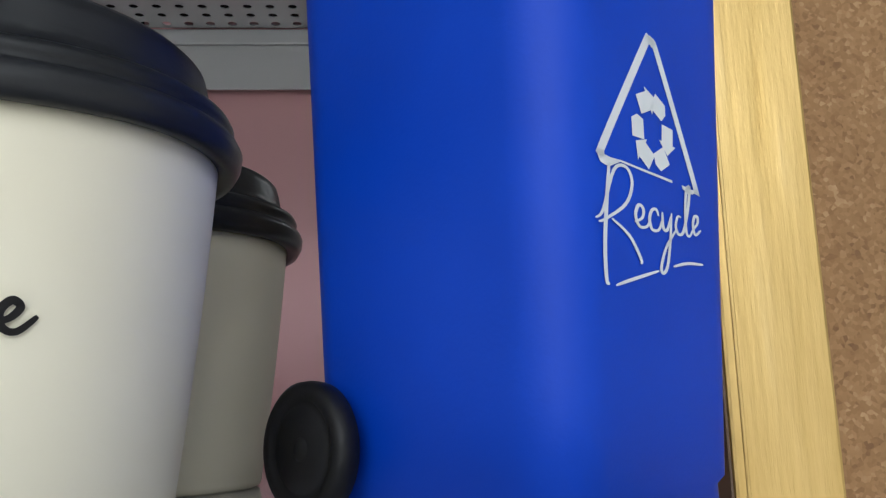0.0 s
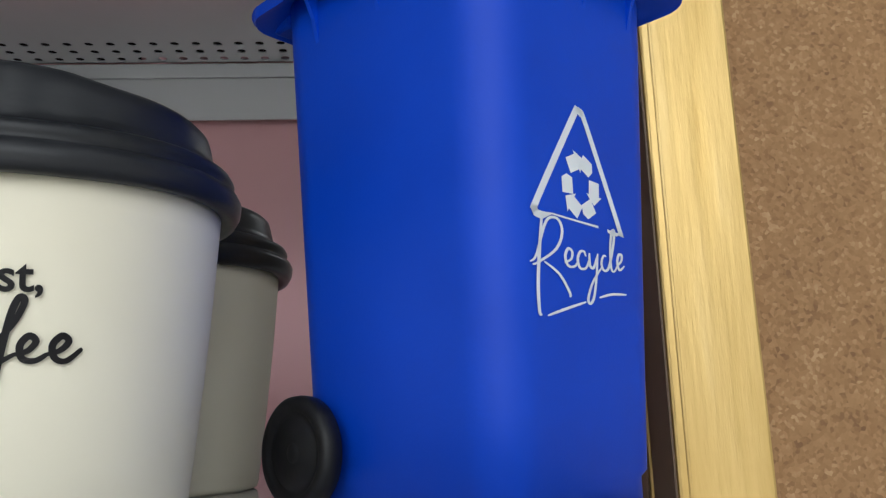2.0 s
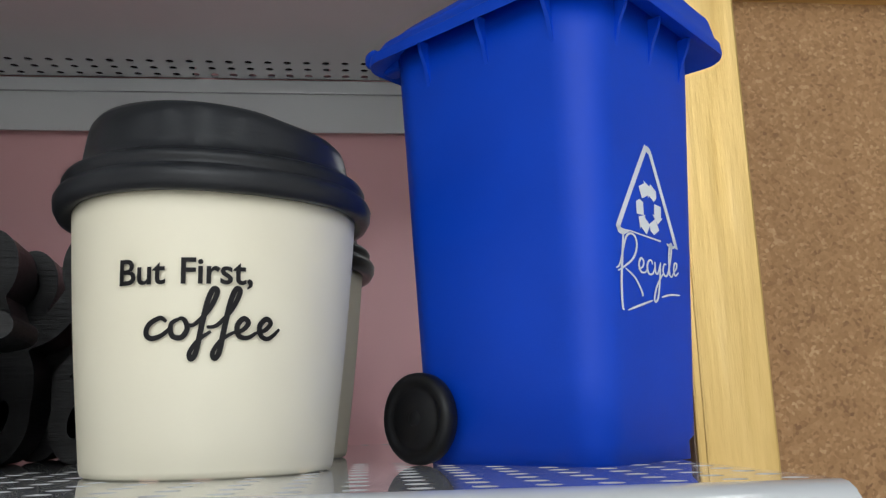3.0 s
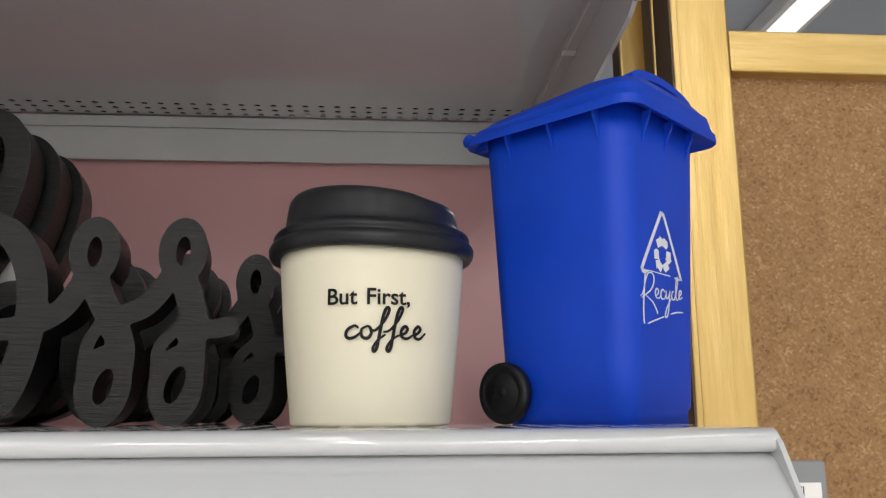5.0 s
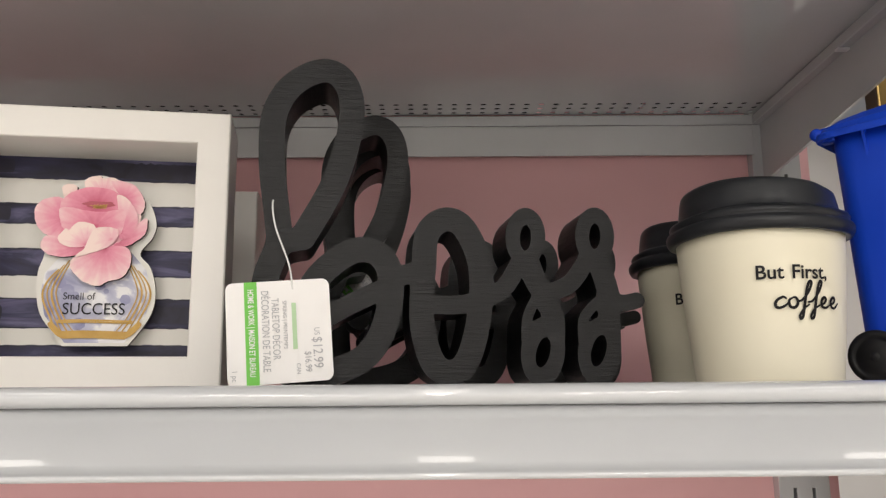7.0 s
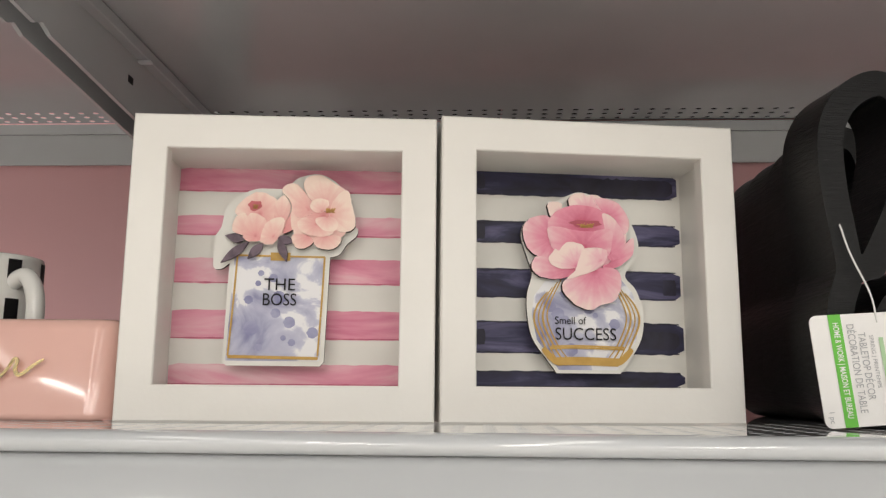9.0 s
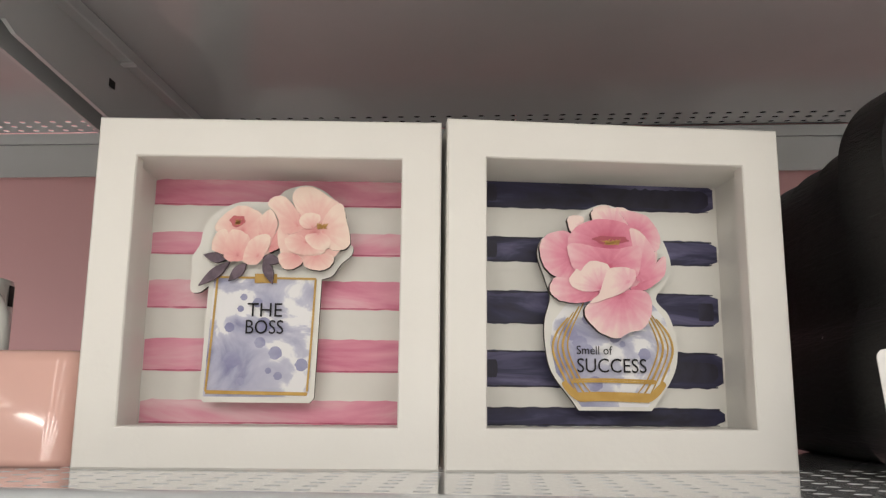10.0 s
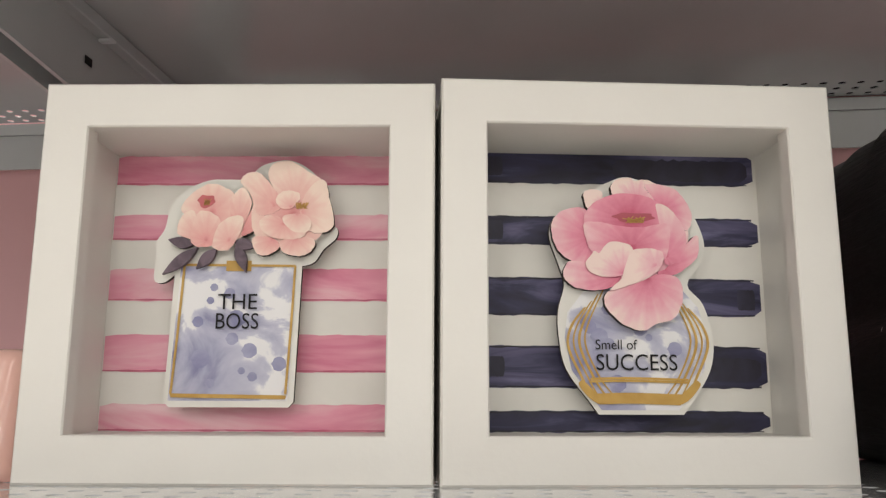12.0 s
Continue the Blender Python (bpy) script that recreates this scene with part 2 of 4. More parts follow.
def lathe(profile, seg=48, wobble=None):
    """A closed turned body round z from (radius, height) pairs. wobble(angle, r, z) may shift r and z."""
    bm = bmesh.new()
    rings = []
    for r, z in profile:
        if r < 1e-6:
            rings.append([bm.verts.new((0, 0, z))])
            continue
        ring = []
        for k in range(seg):
            a = 2 * math.pi * k / seg
            rr, zz = wobble(a, r, z) if wobble else (r, z)
            ring.append(bm.verts.new((rr * math.cos(a), rr * math.sin(a), zz)))
        rings.append(ring)
    for a, b in zip(rings, rings[1:]):
        for k in range(seg):
            q = (k + 1) % seg
            if len(a) == 1 and len(b) > 1:
                bm.faces.new((a[0], b[q], b[k]))
            elif len(b) == 1 and len(a) > 1:
                bm.faces.new((a[k], a[q], b[0]))
            elif len(a) > 1:
                bm.faces.new((a[k], a[q], b[q], b[k]))
    bmesh.ops.recalc_face_normals(bm, faces=bm.faces[:])
    return bm


def rounded_rect(w, d, r, seg=6):
    pts = []
    for cx, cy, a0 in ((w / 2 - r, d / 2 - r, 0), (-w / 2 + r, d / 2 - r, 90), (-w / 2 + r, -d / 2 + r, 180), (w / 2 - r, -d / 2 + r, 270)):
        for k in range(seg + 1):
            a = radians(a0 + 90 * k / seg)
            pts.append((cx + r * math.cos(a), cy + r * math.sin(a)))
    return pts


def loft(levels, close_top=True, close_bottom=True, lift=None):
    """A skin over rounded rectangles; each level is (z, width, depth, corner radius[, y shift])."""
    bm = bmesh.new()
    rings = []
    for lv in levels:
        z, w, d, r = lv[:4]
        s = lv[4] if len(lv) > 4 else 0.0
        rings.append([bm.verts.new((x, y + s, z + (lift(x, y + s, z) if lift else 0.0))) for x, y in rounded_rect(w, d, r)])
    n = len(rings[0])
    for a, b in zip(rings, rings[1:]):
        for k in range(n):
            bm.faces.new((a[k], a[(k + 1) % n], b[(k + 1) % n], b[k]))
    if close_bottom:
        bm.faces.new(rings[0][::-1])
    if close_top:
        bm.faces.new(rings[-1])
    bmesh.ops.recalc_face_normals(bm, faces=bm.faces[:])
    return bm


def smooth_line(pts, steps=6, closed=False):
    out, n = [], len(pts)
    for i in range(n if closed else n - 1):
        if closed:
            p = [Vector(pts[(i + k) % n]) for k in (-1, 0, 1, 2)]
        else:
            p = [Vector(pts[min(max(i + k, 0), n - 1)]) for k in (-1, 0, 1, 2)]
        for s in range(steps):
            t = s / steps
            out.append(0.5 * (2 * p[1] + (p[2] - p[0]) * t + (2 * p[0] - 5 * p[1] + 4 * p[2] - p[3]) * t * t + (3 * p[1] - p[0] - 3 * p[2] + p[3]) * t ** 3))
    if not closed:
        out.append(Vector(pts[-1]))
    return out


def slab(outline, thick, bevel=0.0):
    """A flat piece in the x-z plane with its front at y = 0 and its back at y = thick."""
    bm = bmesh.new()
    a = [bm.verts.new((p[0], 0, p[1])) for p in outline]
    b = [bm.verts.new((p[0], thick, p[1])) for p in outline]
    n = len(a)
    bm.faces.new(a)
    bm.faces.new(b[::-1])
    for k in range(n):
        bm.faces.new((a[k], b[k], b[(k + 1) % n], a[(k + 1) % n]))
    bmesh.ops.recalc_face_normals(bm, faces=bm.faces[:])
    bmesh.ops.triangulate(bm, faces=[f for f in bm.faces if len(f.verts) > 4])
    return bm


def stroke(pts, width, y=0.0, thick=0.0003, steps=6, taper=True, bend=None):
    """A flat pen stroke in the x-z plane through pts (x, z), thinner at its ends."""
    line = smooth_line([(p[0], p[1], 0) for p in pts], steps)
    verts, faces = [], []
    n = len(line)
    for i, p in enumerate(line):
        d = line[min(i + 1, n - 1)] - line[max(i - 1, 0)]
        d = d.normalized() if d.length > 1e-9 else Vector((1, 0, 0))
        s = Vector((-d.y, d.x, 0))
        u = i / (n - 1)
        w = width / 2 * ((0.45 + 0.55 * math.sin(math.pi * u) ** 0.5) if taper else 1.0)
        for q in (p + s * w, p - s * w):
            verts.append((q.x, y, q.y))
    for i in range(n - 1):
        faces.append((2 * i, 2 * i + 1, 2 * i + 3, 2 * i + 2))
    m = len(verts)
    verts += [(x, yy + thick, z) for x, yy, z in verts]
    faces += [tuple(m + k for k in reversed(f)) for f in faces]
    if bend:
        verts = [bend(*v) for v in verts]
    return verts, [], faces


def merge(pieces):
    verts, faces = [], []
    for v, _, f in pieces:
        k = len(verts)
        verts += v
        faces += [tuple(i + k for i in q) for q in f]
    return verts, [], faces


def letters(text, size, align="LEFT", bend=None, shear=0.0, bold=0.0, spacing=1.0, squeeze=1.0, thick=0.0):
    """Built-in font as a flat mesh in the x-z plane, facing -y."""
    c = bpy.data.curves.new("text", "FONT")
    c.body, c.size, c.align_x, c.shear, c.offset, c.space_character = text, size, align, shear, bold, spacing
    c.resolution_u = 4
    o = bpy.data.objects.new("text", c)
    scene.collection.objects.link(o)
    bpy.context.view_layer.update()
    me = bpy.data.meshes.new_from_object(o.evaluated_get(bpy.context.evaluated_depsgraph_get()))
    bpy.data.objects.remove(o)
    verts = [(v.co.x * squeeze, 0.0, v.co.y) for v in me.vertices]
    faces = [tuple(p.vertices) for p in me.polygons]
    if bend:
        verts = [bend(*v) for v in verts]
    bpy.data.meshes.remove(me)
    return verts, [], faces


def place(piece, x, y, z, turn=0.0):
    c, s = math.cos(radians(turn)), math.sin(radians(turn))
    v, e, f = piece
    return [(x + c * a - s * b, y + q, z + s * a + c * b) for a, q, b in v], e, f


# ---- the shop round the shelf ----
floor = tagged(part("floor", box(-6, 6, -18, 6, -0.1, 0), FLOOR), "pale speckled vinyl shop floor", "floor", kind="structure")
ceiling = tagged(part("ceiling", box(-6, 6, -18, 6, CEIL, CEIL + 0.1), CEILING), "plain pale grey shop ceiling", "ceiling", kind="structure")
for nm, a in (("wall_north", (-6, 6, 5.9, 6)), ("wall_south", (-6, 6, -18, -17.9)), ("wall_west", (-6, -5.9, -17.9, 5.9)), ("wall_east", (5.9, 6, -17.9, 5.9))):
    tagged(part(nm, box(*a, 0, CEIL), WALL), "plain painted shop wall", "wall", kind="structure")
for x, y, length, watts in TUBES:
    o = thing("ceiling_light", pose(x, y, CEIL), "long white strip light under the ceiling", "ceiling light", "strip lights")
    part("housing", box(-0.11, 0.11, -length / 2 - 0.05, length / 2 + 0.05, -0.09, 0, 0.006), STEEL, o)
    part("diffuser", box(-0.075, 0.075, -length / 2, length / 2, -0.0935, -0.0902), GLOW, o, "glowing white diffuser")


def perforated(x0, x1, rows, pitch, row_step, y0, z, thick, hole):
    """A steel strip with staggered rows of slotted holes that go through it."""
    verts, faces = [], []
    n = int(round((x1 - x0) / pitch))
    pitch = (x1 - x0) / n
    oct_ = [(math.cos(2 * math.pi * k / 12), math.sin(2 * math.pi * k / 12)) for k in range(12)]
    rim = [(1, 0), (1, 0.5), (0.5, 1), (0, 1), (-0.5, 1), (-1, 0.5), (-1, 0), (-1, -0.5), (-0.5, -1), (0, -1), (0.5, -1), (1, -0.5)]
    for r in range(rows):
        cy = y0 + row_step * (r + 0.5)
        shift = pitch / 4
        for i in range(n):
            cx = x0 + pitch * (i + 0.5) + shift - (pitch / 4)
            k = len(verts)
            for zz in (z, z - thick):
                for a, b in rim:
                    ax = max(min(cx + a * pitch / 2, x1), x0)
                    verts.append((ax, cy + b * row_step / 2, zz))
                for a, b in oct_:
                    verts.append((min(max(cx + a * hole[0], x0), x1), cy + b * hole[1], zz))
            for q in range(12):
                p = (q + 1) % 12
                faces.append((k + q, k + p, k + 12 + p, k + 12 + q))
                faces.append((k + 24 + p, k + 24 + q, k + 36 + q, k + 36 + p))
                faces.append((k + 12 + q, k + 12 + p, k + 36 + p, k + 36 + q))
            # fill the four corners of the cell
            for a, b, i0, i1 in ((1, 1, 1, 2), (-1, 1, 4, 5), (-1, -1, 7, 8), (1, -1, 10, 11)):
                j = len(verts)
                cxx = max(min(cx + a * pitch / 2, x1), x0)
                verts.append((cxx, cy + b * row_step / 2, z))
                verts.append((cxx, cy + b * row_step / 2, z - thick))
                faces.append((k + i0, j, k + i1))
                faces.append((k + 24 + i1, j + 1, k + 24 + i0))
    bm = bmesh.new()
    vs = [bm.verts.new(v) for v in verts]
    for f in faces:
        try:
            bm.faces.new([vs[i] for i in f])
        except ValueError:
            pass
    bmesh.ops.remove_doubles(bm, verts=bm.verts[:], dist=0.00005)
    return bm


def sweep(profile, x0, x1):
    """A steel profile (y, z) drawn out along x."""
    verts, faces = [], []
    for x in (x0, x1):
        verts += [(x, y, z) for y, z in profile]
    n = len(profile)
    for k in range(n - 1):
        faces.append((k, k + 1, n + k + 1, n + k))
    return verts, [], faces


def shelf_unit(x0, x1, z, label):
    """A steel gondola shelf: deck with punched strips, rounded nose, leaning ticket rail, side flanges and hooks."""
    s = thing("steel_shelf", pose(0, 0, z), label, "shelf", "gondola shelves")
    t = 0.0014
    part("deck", box(x0, x1, YF + 0.144, 0.6115, -t, 0), STEEL, s)
    part("punched_strip", perforated(x0, x1, 10, 0.0155, 0.0144, YF, 0, 0.0007, (0.0034, 0.0030)), STEEL, s)
    part("punched_strip", perforated(x0, x1, 3, 0.0155, 0.0125, 0.6115, 0, 0.0007, (0.0032, 0.0031)), STEEL, s)
    nose = [(YF, 0.0), (YF - 0.003, -0.0004), (YF - 0.006, -0.002), (YF - 0.0075, -0.0048), (YF - 0.0072, -0.0080), (YF - 0.005, -0.0098), (YF - 0.001, -0.0102), (YF + 0.004, -0.0098)]
    part("nose", sweep(nose, x0, x1), STEEL, s, smooth=True)
    rail = [(YF - 0.0005, -0.0102)]
    for k in range(9):
        u = k / 8
        rail.append((YF - 0.002 - 0.026 * u ** 0.8, -0.011 - 0.027 * u ** 1.05))
    rail += [(YF - 0.0305, -0.0385), (YF - 0.0312, -0.0400), (YF - 0.0305, -0.0415), (YF - 0.027, -0.0418), (YF - 0.020, -0.0412), (YF - 0.012, -0.0405)]
    part("ticket_rail", sweep(rail, x0, x1), STEEL, s, smooth=True)
    part("front_stiffener", box(x0 + 0.004, x1 - 0.004, YF + 0.002, YF + 0.004, -0.042, -0.0112), STEEL, s)
    for x in (x0, x1 - 0.0016):
        prof = [(YF - 0.004, -0.0015), (YF - 0.009, -0.006), (YF - 0.033, -0.041), (YF - 0.030, -0.0435), (YF + 0.03, -0.043), (YF + 0.03, -0.002)]
        bm = bmesh.new()
        a = [bm.verts.new((x, y, zz)) for y, zz in prof]
        b = [bm.verts.new((x + 0.0022, y, zz)) for y, zz in prof]
        bm.faces.new(a)
        bm.faces.new(b[::-1])
        for k in range(len(a)):
            bm.faces.new((a[k], b[k], b[(k + 1) % len(a)], a[(k + 1) % len(a)]))
        bmesh.ops.recalc_face_normals(bm, faces=bm.faces[:])
        part("end_plate", bm, STEEL, s)
    part("back_flange", box(x0 + 0.018, x1 - 0.018, YB - 0.0165, YB - 0.0145, -0.047, -0.0130, 0.0008), STEEL, s)
    part("back_fold", box(x0 + 0.018, x1 - 0.018, YB - 0.0190, YB - 0.0145, -0.0130, -0.0016, 0.0008), STEEL, s)
    for x, d in ((x0 + 0.0040, 1), (x1 - 0.0040, -1)):
        # folded side flange with a bracket hanging inside it
        xa, xb = sorted((x, x + d * 0.014))
        part("side_fold", box(xa, xb, YF + 0.036, YB - 0.004, -0.012, -0.0018, 0.001), STEEL, s)
        prof = [(YF + 0.040, -0.012), (YF + 0.040, -0.045), (0.30, -0.051), (0.308, -0.047), (0.32, -0.0515), (0.62, -0.074), (YB - 0.004, -0.078), (YB - 0.004, -0.012)]
        bm = bmesh.new()
        a = [bm.verts.new((x + d * 0.002, y, zz)) for y, zz in prof]
        b = [bm.verts.new((x + d * 0.005, y, zz)) for y, zz in prof]
        bm.faces.new(a)
        bm.faces.new(b[::-1])
        for k in range(len(a)):
            bm.faces.new((a[k], b[k], b[(k + 1) % len(a)], a[(k + 1) % len(a)]))
        bmesh.ops.recalc_face_normals(bm, faces=bm.faces[:])
        br = part("bracket", bm, STEEL, s)
        part("lock_tab", box(*sorted((x + d * 0.0055, x + d * 0.016)), 0.452, 0.458, -0.0145, -0.0125, 0.0004), DULL_STEEL, br)
        if d > 0:
            # thin black plate paints the shade of an open slot in the bracket
            part("lock_slot_shade", box(*sorted((x + d * 0.0050, x + d * 0.0056)), 0.438, 0.447, -0.037, -0.031, 0.0002), BLACK_PLASTIC_AND_SHADE, br)
    return s


shelf_unit(XL, XR, SHELF, "white enamelled steel shelf carrying the desk ornaments")
upper = shelf_unit(XL, XR, 1.6016, "white steel shelf overhead, grey in shade, punched along its back")
shelf_unit(XL - 0.956, XL - 0.004, SHELF, "white steel shelf of the next bay")
shelf_unit(XL - 0.956, XL - 0.004, 1.6016, "white steel shelf overhead in the next bay")

# unseen cartons added overhead to darken the holes; gaps leave some bright
for x0, x1 in ((-0.24, -0.05), (-0.045, 0.055), (0.060, 0.180), (0.188, 0.436), (0.450, 0.548), (0.556, 0.680)):
    tagged(part("carton", box(x0, x1, 0.44, YB - 0.0215 - 0.006 * math.sin(60 * x0), 1.6018, 1.75, 0.002), CARTON), "unseen near-black carton added on the shelf overhead to darken its holes", "carton", "cartons overhead")

# back of the gondola
for x0, x1 in ((XL - 0.95, XL - 0.012), (XL + 0.040, XR - 0.018)):
    tagged(part("back_panel", box(x0, x1, YB, YB + 0.006, 0.15, 1.90), PINK), "plain dusty pink back panel of the display", "back panel", kind="structure")
tagged(part("back_board", box(XL - 1.0, XR + 0.062, YB + 0.03, YB + 0.05, 0.0, 1.90), PINK), "plain board closing the back of the display", "back panel", kind="structure")


def upright(x):
    u = thing("slotted_upright", pose(x, 0, 0), "white steel slotted upright between the bays", "upright", "uprights")
    xs = (-0.026, -0.0112, -0.0080, 0.0080, 0.0112, 0.026)
    for a, b in ((0, 1), (2, 3), (4, 5)):
        part("web", box(xs[a], xs[b], YB - 0.014, YB + 0.02, 0.05, 1.92, 0.0008), STEEL, u)
    verts, faces = [], []
    for c in (-0.0096, 0.0096):
        z = 0.06
        while z < 1.9:
            k = len(verts)
            x0, x1, y0, y1, z0, z1 = c - 0.0025, c + 0.0025, YB - 0.0139, YB - 0.012, z, z + 0.012
            verts += [(x0, y0, z0), (x1, y0, z0), (x1, y0, z1), (x0, y0, z1), (x0, y1, z0), (x1, y1, z0), (x1, y1, z1), (x0, y1, z1)]
            faces += [tuple(k + i for i in f) for f in ((0, 1, 2, 3), (0, 4, 5, 1), (3, 2, 6, 7), (4, 7, 6, 5))]
            z += 0.0254
    part("slot_bridges", (verts, [], faces), STEEL, u)
    # black sheet added inside the upright as the shade behind its slots
    part("slot_shadow_box", box(-0.025, 0.025, YB + 0.004, YB + 0.006, 0.05, 1.9), BLACK_PLASTIC_AND_SHADE, u)
    return u


for x in (XL - 0.0 + 0.012, XR + 0.006):
    upright(x)


# ---- framed cork boards beside the bay ----
def cork_board(x0, x1, y, z0, z1, post_top, label, front=False):
    b = thing("cork_board", pose(0, y, 0), label, "cork board", "gold cork boards")
    w, d = 0.0445, 0.020
    part("cork_sheet", box(x0 + w - 0.004, x1 - w + 0.004, 0.0125, 0.0185, z0, z1 - 0.028), CORK, b)
    part("upright_moulding", box(x0, x0 + w, 0, d, z0, post_top, 0.0016), GOLD_V, b)
    part("upright_moulding", box(x1 - w, x1, 0, d, z0, post_top, 0.0016), GOLD_V, b)
    if front:
        part("bead", box(x0 + 0.0045, x0 + 0.0062, -0.0006, 0.001, z0, post_top, 0.0005), GOLD_V, b)
    part("top_moulding", box(x0 + w + 0.0004, x1 - w - 0.0004, 0.0005, d, z1 - 0.034, z1, 0.0016), GOLD_H, b)
    part("side_edge", box(x0 - 0.0012, x0 - 0.0002, 0.001, d, z0, post_top), BROWN, b)
    part("backing", box(x0 + 0.004, x1 - 0.004, d + 0.0005, d + 0.006, z0, z1), BROWN, b)
    return b


cork_board(0.7505, 1.356, 0.4205, 0.35, 1.595, 1.86, "large cork notice board in a brushed gold wooden frame", True)
for k, (dx, y) in enumerate(((0.003, 0.443), (0.001, 0.466), (-0.012, 0.514))):
    cork_board(0.7505 + dx, 1.356 + dx, y, 0.35, 1.595, 1.86, "gold framed cork board stacked behind another one")
tagged(part("plinth", box(XR + 0.03, 1.7, 0.20, 0.66, 0.0, 0.35, 0.004), STEEL), "low white steel base shelf under the cork boards", "base shelf", kind="structure")

# ticket holder on the next shelf end
th = thing("price_ticket", pose(0.716, 0.220, 1.195), "grey plastic ticket holder with a barcode label", "price ticket")
part("holder", box(-0.026, 0.0155, 0.0, 0.003, 0.0, 0.0895, 0.0012), GREY_PLASTIC, th)
part("stem", box(-0.012, 0.0, 0.003, 0.008, -0.845, 0.03, 0.001), GREY_PLASTIC, th)
part("paper", box(-0.0235, 0.0122, -0.0006, 0.0, 0.004, 0.080), TAG, th)
part("blue_field", box(-0.0235, 0.0116, -0.001, -0.0007, 0.035, 0.0665), LABEL_BLUE, th)
bars = []
xx = -0.018
rng = random.Random(5)
while xx < 0.004:
    w = rng.choice((0.0005, 0.0008, 0.0012))
    bars.append(([(xx, -0.0009, 0.0695), (xx + w, -0.0009, 0.0695), (xx + w, -0.0009, 0.0785), (xx, -0.0009, 0.0785)], [], [(0, 1, 2, 3)]))
    xx += w + rng.choice((0.0005, 0.0009))
part("barcode", merge(bars), BLACK_INK, th)
part("lettering", merge([place(letters("3", 0.0062), 0.0008, -0.0012, 0.0612), place(letters("CODE", 0.0030), 0.0046, -0.0012, 0.0632)]), BLACK_INK, th)
part("rule", merge([([(a, -0.0012, b), (a + c, -0.0012, b), (a + c, -0.0012, b + d), (a, -0.0012, b + d)], [], [(0, 1, 2, 3)]) for a, b, c, d in ((-0.0235, 0.0665, 0.0352, 0.0005), (-0.0235, 0.0585, 0.0352, 0.0004), (-0.0002, 0.0585, 0.0004, 0.008), (-0.0235, 0.047, 0.0352, 0.0004))]), BLACK_INK, th)


# ---- blue toy bin ----
def recycling_bin(m):
    b = thing("recycling_bin", m, "small bright blue plastic wheeled recycling bin with closed lid", "recycling bin")
    W, D, H, G = 0.0730, 0.0820, 0.168, 1.19   # foot width, depth, height of the tub, flare
    lv = [(0.0, W - 0.002, D - 0.002, 0.012), (0.0065, W - 0.002, D - 0.002, 0.012), (0.0085, W + 0.0015, D + 0.0015, 0.0135)]
    for k in range(1, 9):
        u = k / 8
        lv.append((0.0085 + (H - 0.0085) * u, (W + 0.0015) * (1 + (G - 1) * u), (D + 0.0015) * (1 + (G - 1) * u), 0.0135 + 0.003 * u))
    tub = part("tub", loft(lv), BLUE, b, smooth=True)
    tub.data.polygons[len(tub.data.polygons) - 1].use_smooth = False
    TW, TD = W * G, D * G
    # rim flange and lid
    droop = lambda x, y, z: max(0.0, z - 0.164) * 0.75 * (0.25 - y / TD) + 0.0012 * (1 - (2 * x / TW) ** 2) * (z > 0.170)
    lid = part("lid", loft([(0.1655, TW + 0.002, TD + 0.002, 0.017), (0.1605, TW + 0.0165, TD + 0.0180, 0.011, -0.002), (0.1620, TW + 0.0172, TD + 0.0187, 0.011, -0.002), (0.1650, TW + 0.0165, TD + 0.0180, 0.011, -0.002), (0.1660, TW + 0.0140, TD + 0.0160, 0.012, -0.002), (0.1702, TW + 0.0115, TD + 0.0140, 0.014, -0.002),
                            (0.1709, TW + 0.0090, TD + 0.0115, 0.015, -0.002), (0.1740, TW + 0.0040, TD + 0.0070, 0.020, -0.001), (0.1762, TW - 0.006, TD - 0.004, 0.022), (0.1778, TW - 0.024, TD - 0.022, 0.022), (0.1786, TW - 0.05, TD - 0.05, 0.015)], lift=droop), BLUE, b, smooth=True)
    lid.data.set_sharp_from_angle(angle=radians(35))
    # front grip: a bowed tongue that stands over the lid's front edge
    pts = [(-0.034, 0.0), (-0.031, 0.0045), (-0.018, 0.0085), (0.0, 0.0100), (0.018, 0.0085), (0.031, 0.0045), (0.034, 0.0), (0.030, -0.001), (0.016, 0.0035), (0.0, 0.005), (-0.016, 0.0035), (-0.030, -0.001)]
    grip = part("grip", slab([(p.x, p.y) for p in smooth_line([(x, z, 0) for x, z in pts], 4, True)], 0.020), BLUE, lid, m=pose(0, -TD / 2 - 0.002, 0.1805, -8), smooth=False)
    # ribs under the rim
    for side, n in (("l", 3), ("r", 3), ("f", 3)):
        for k in range(n):
            u = (k - (n - 1) / 2) / n
            rib = [(0, 0), (0.0072, 0.0), (0.0062, -0.004), (0.0035, -0.0095), (0.0012, -0.0185), (0.0, -0.020)]
            if side == "f":
                mm = pose(u * TW * 0.85, -TD / 2 + 0.0015, 0.1635, 0, 0, -90)
            elif side == "l":
                mm = pose(-TW / 2 + 0.0015, u * TD * 0.9 - 0.004, 0.1635, 0, 0, 180)
            else:
                mm = pose(TW / 2 - 0.0015, u * TD * 0.9 - 0.004, 0.1635)
            part("rib", slab(rib, 0.0016), BLUE, tub, m=mm)
    # hinge bar and carrying handle at the back
    hb = lathe([(0.0, -0.047), (0.0030, -0.0468), (0.0042, -0.0455), (0.0042, 0.0455), (0.0030, 0.0468), (0.0, 0.047)], 16)
    part("handle_bar", hb, BLUE, b, m=pose(0, TD / 2 + 0.0060, 0.1665, 0, 90, 0), smooth=True)
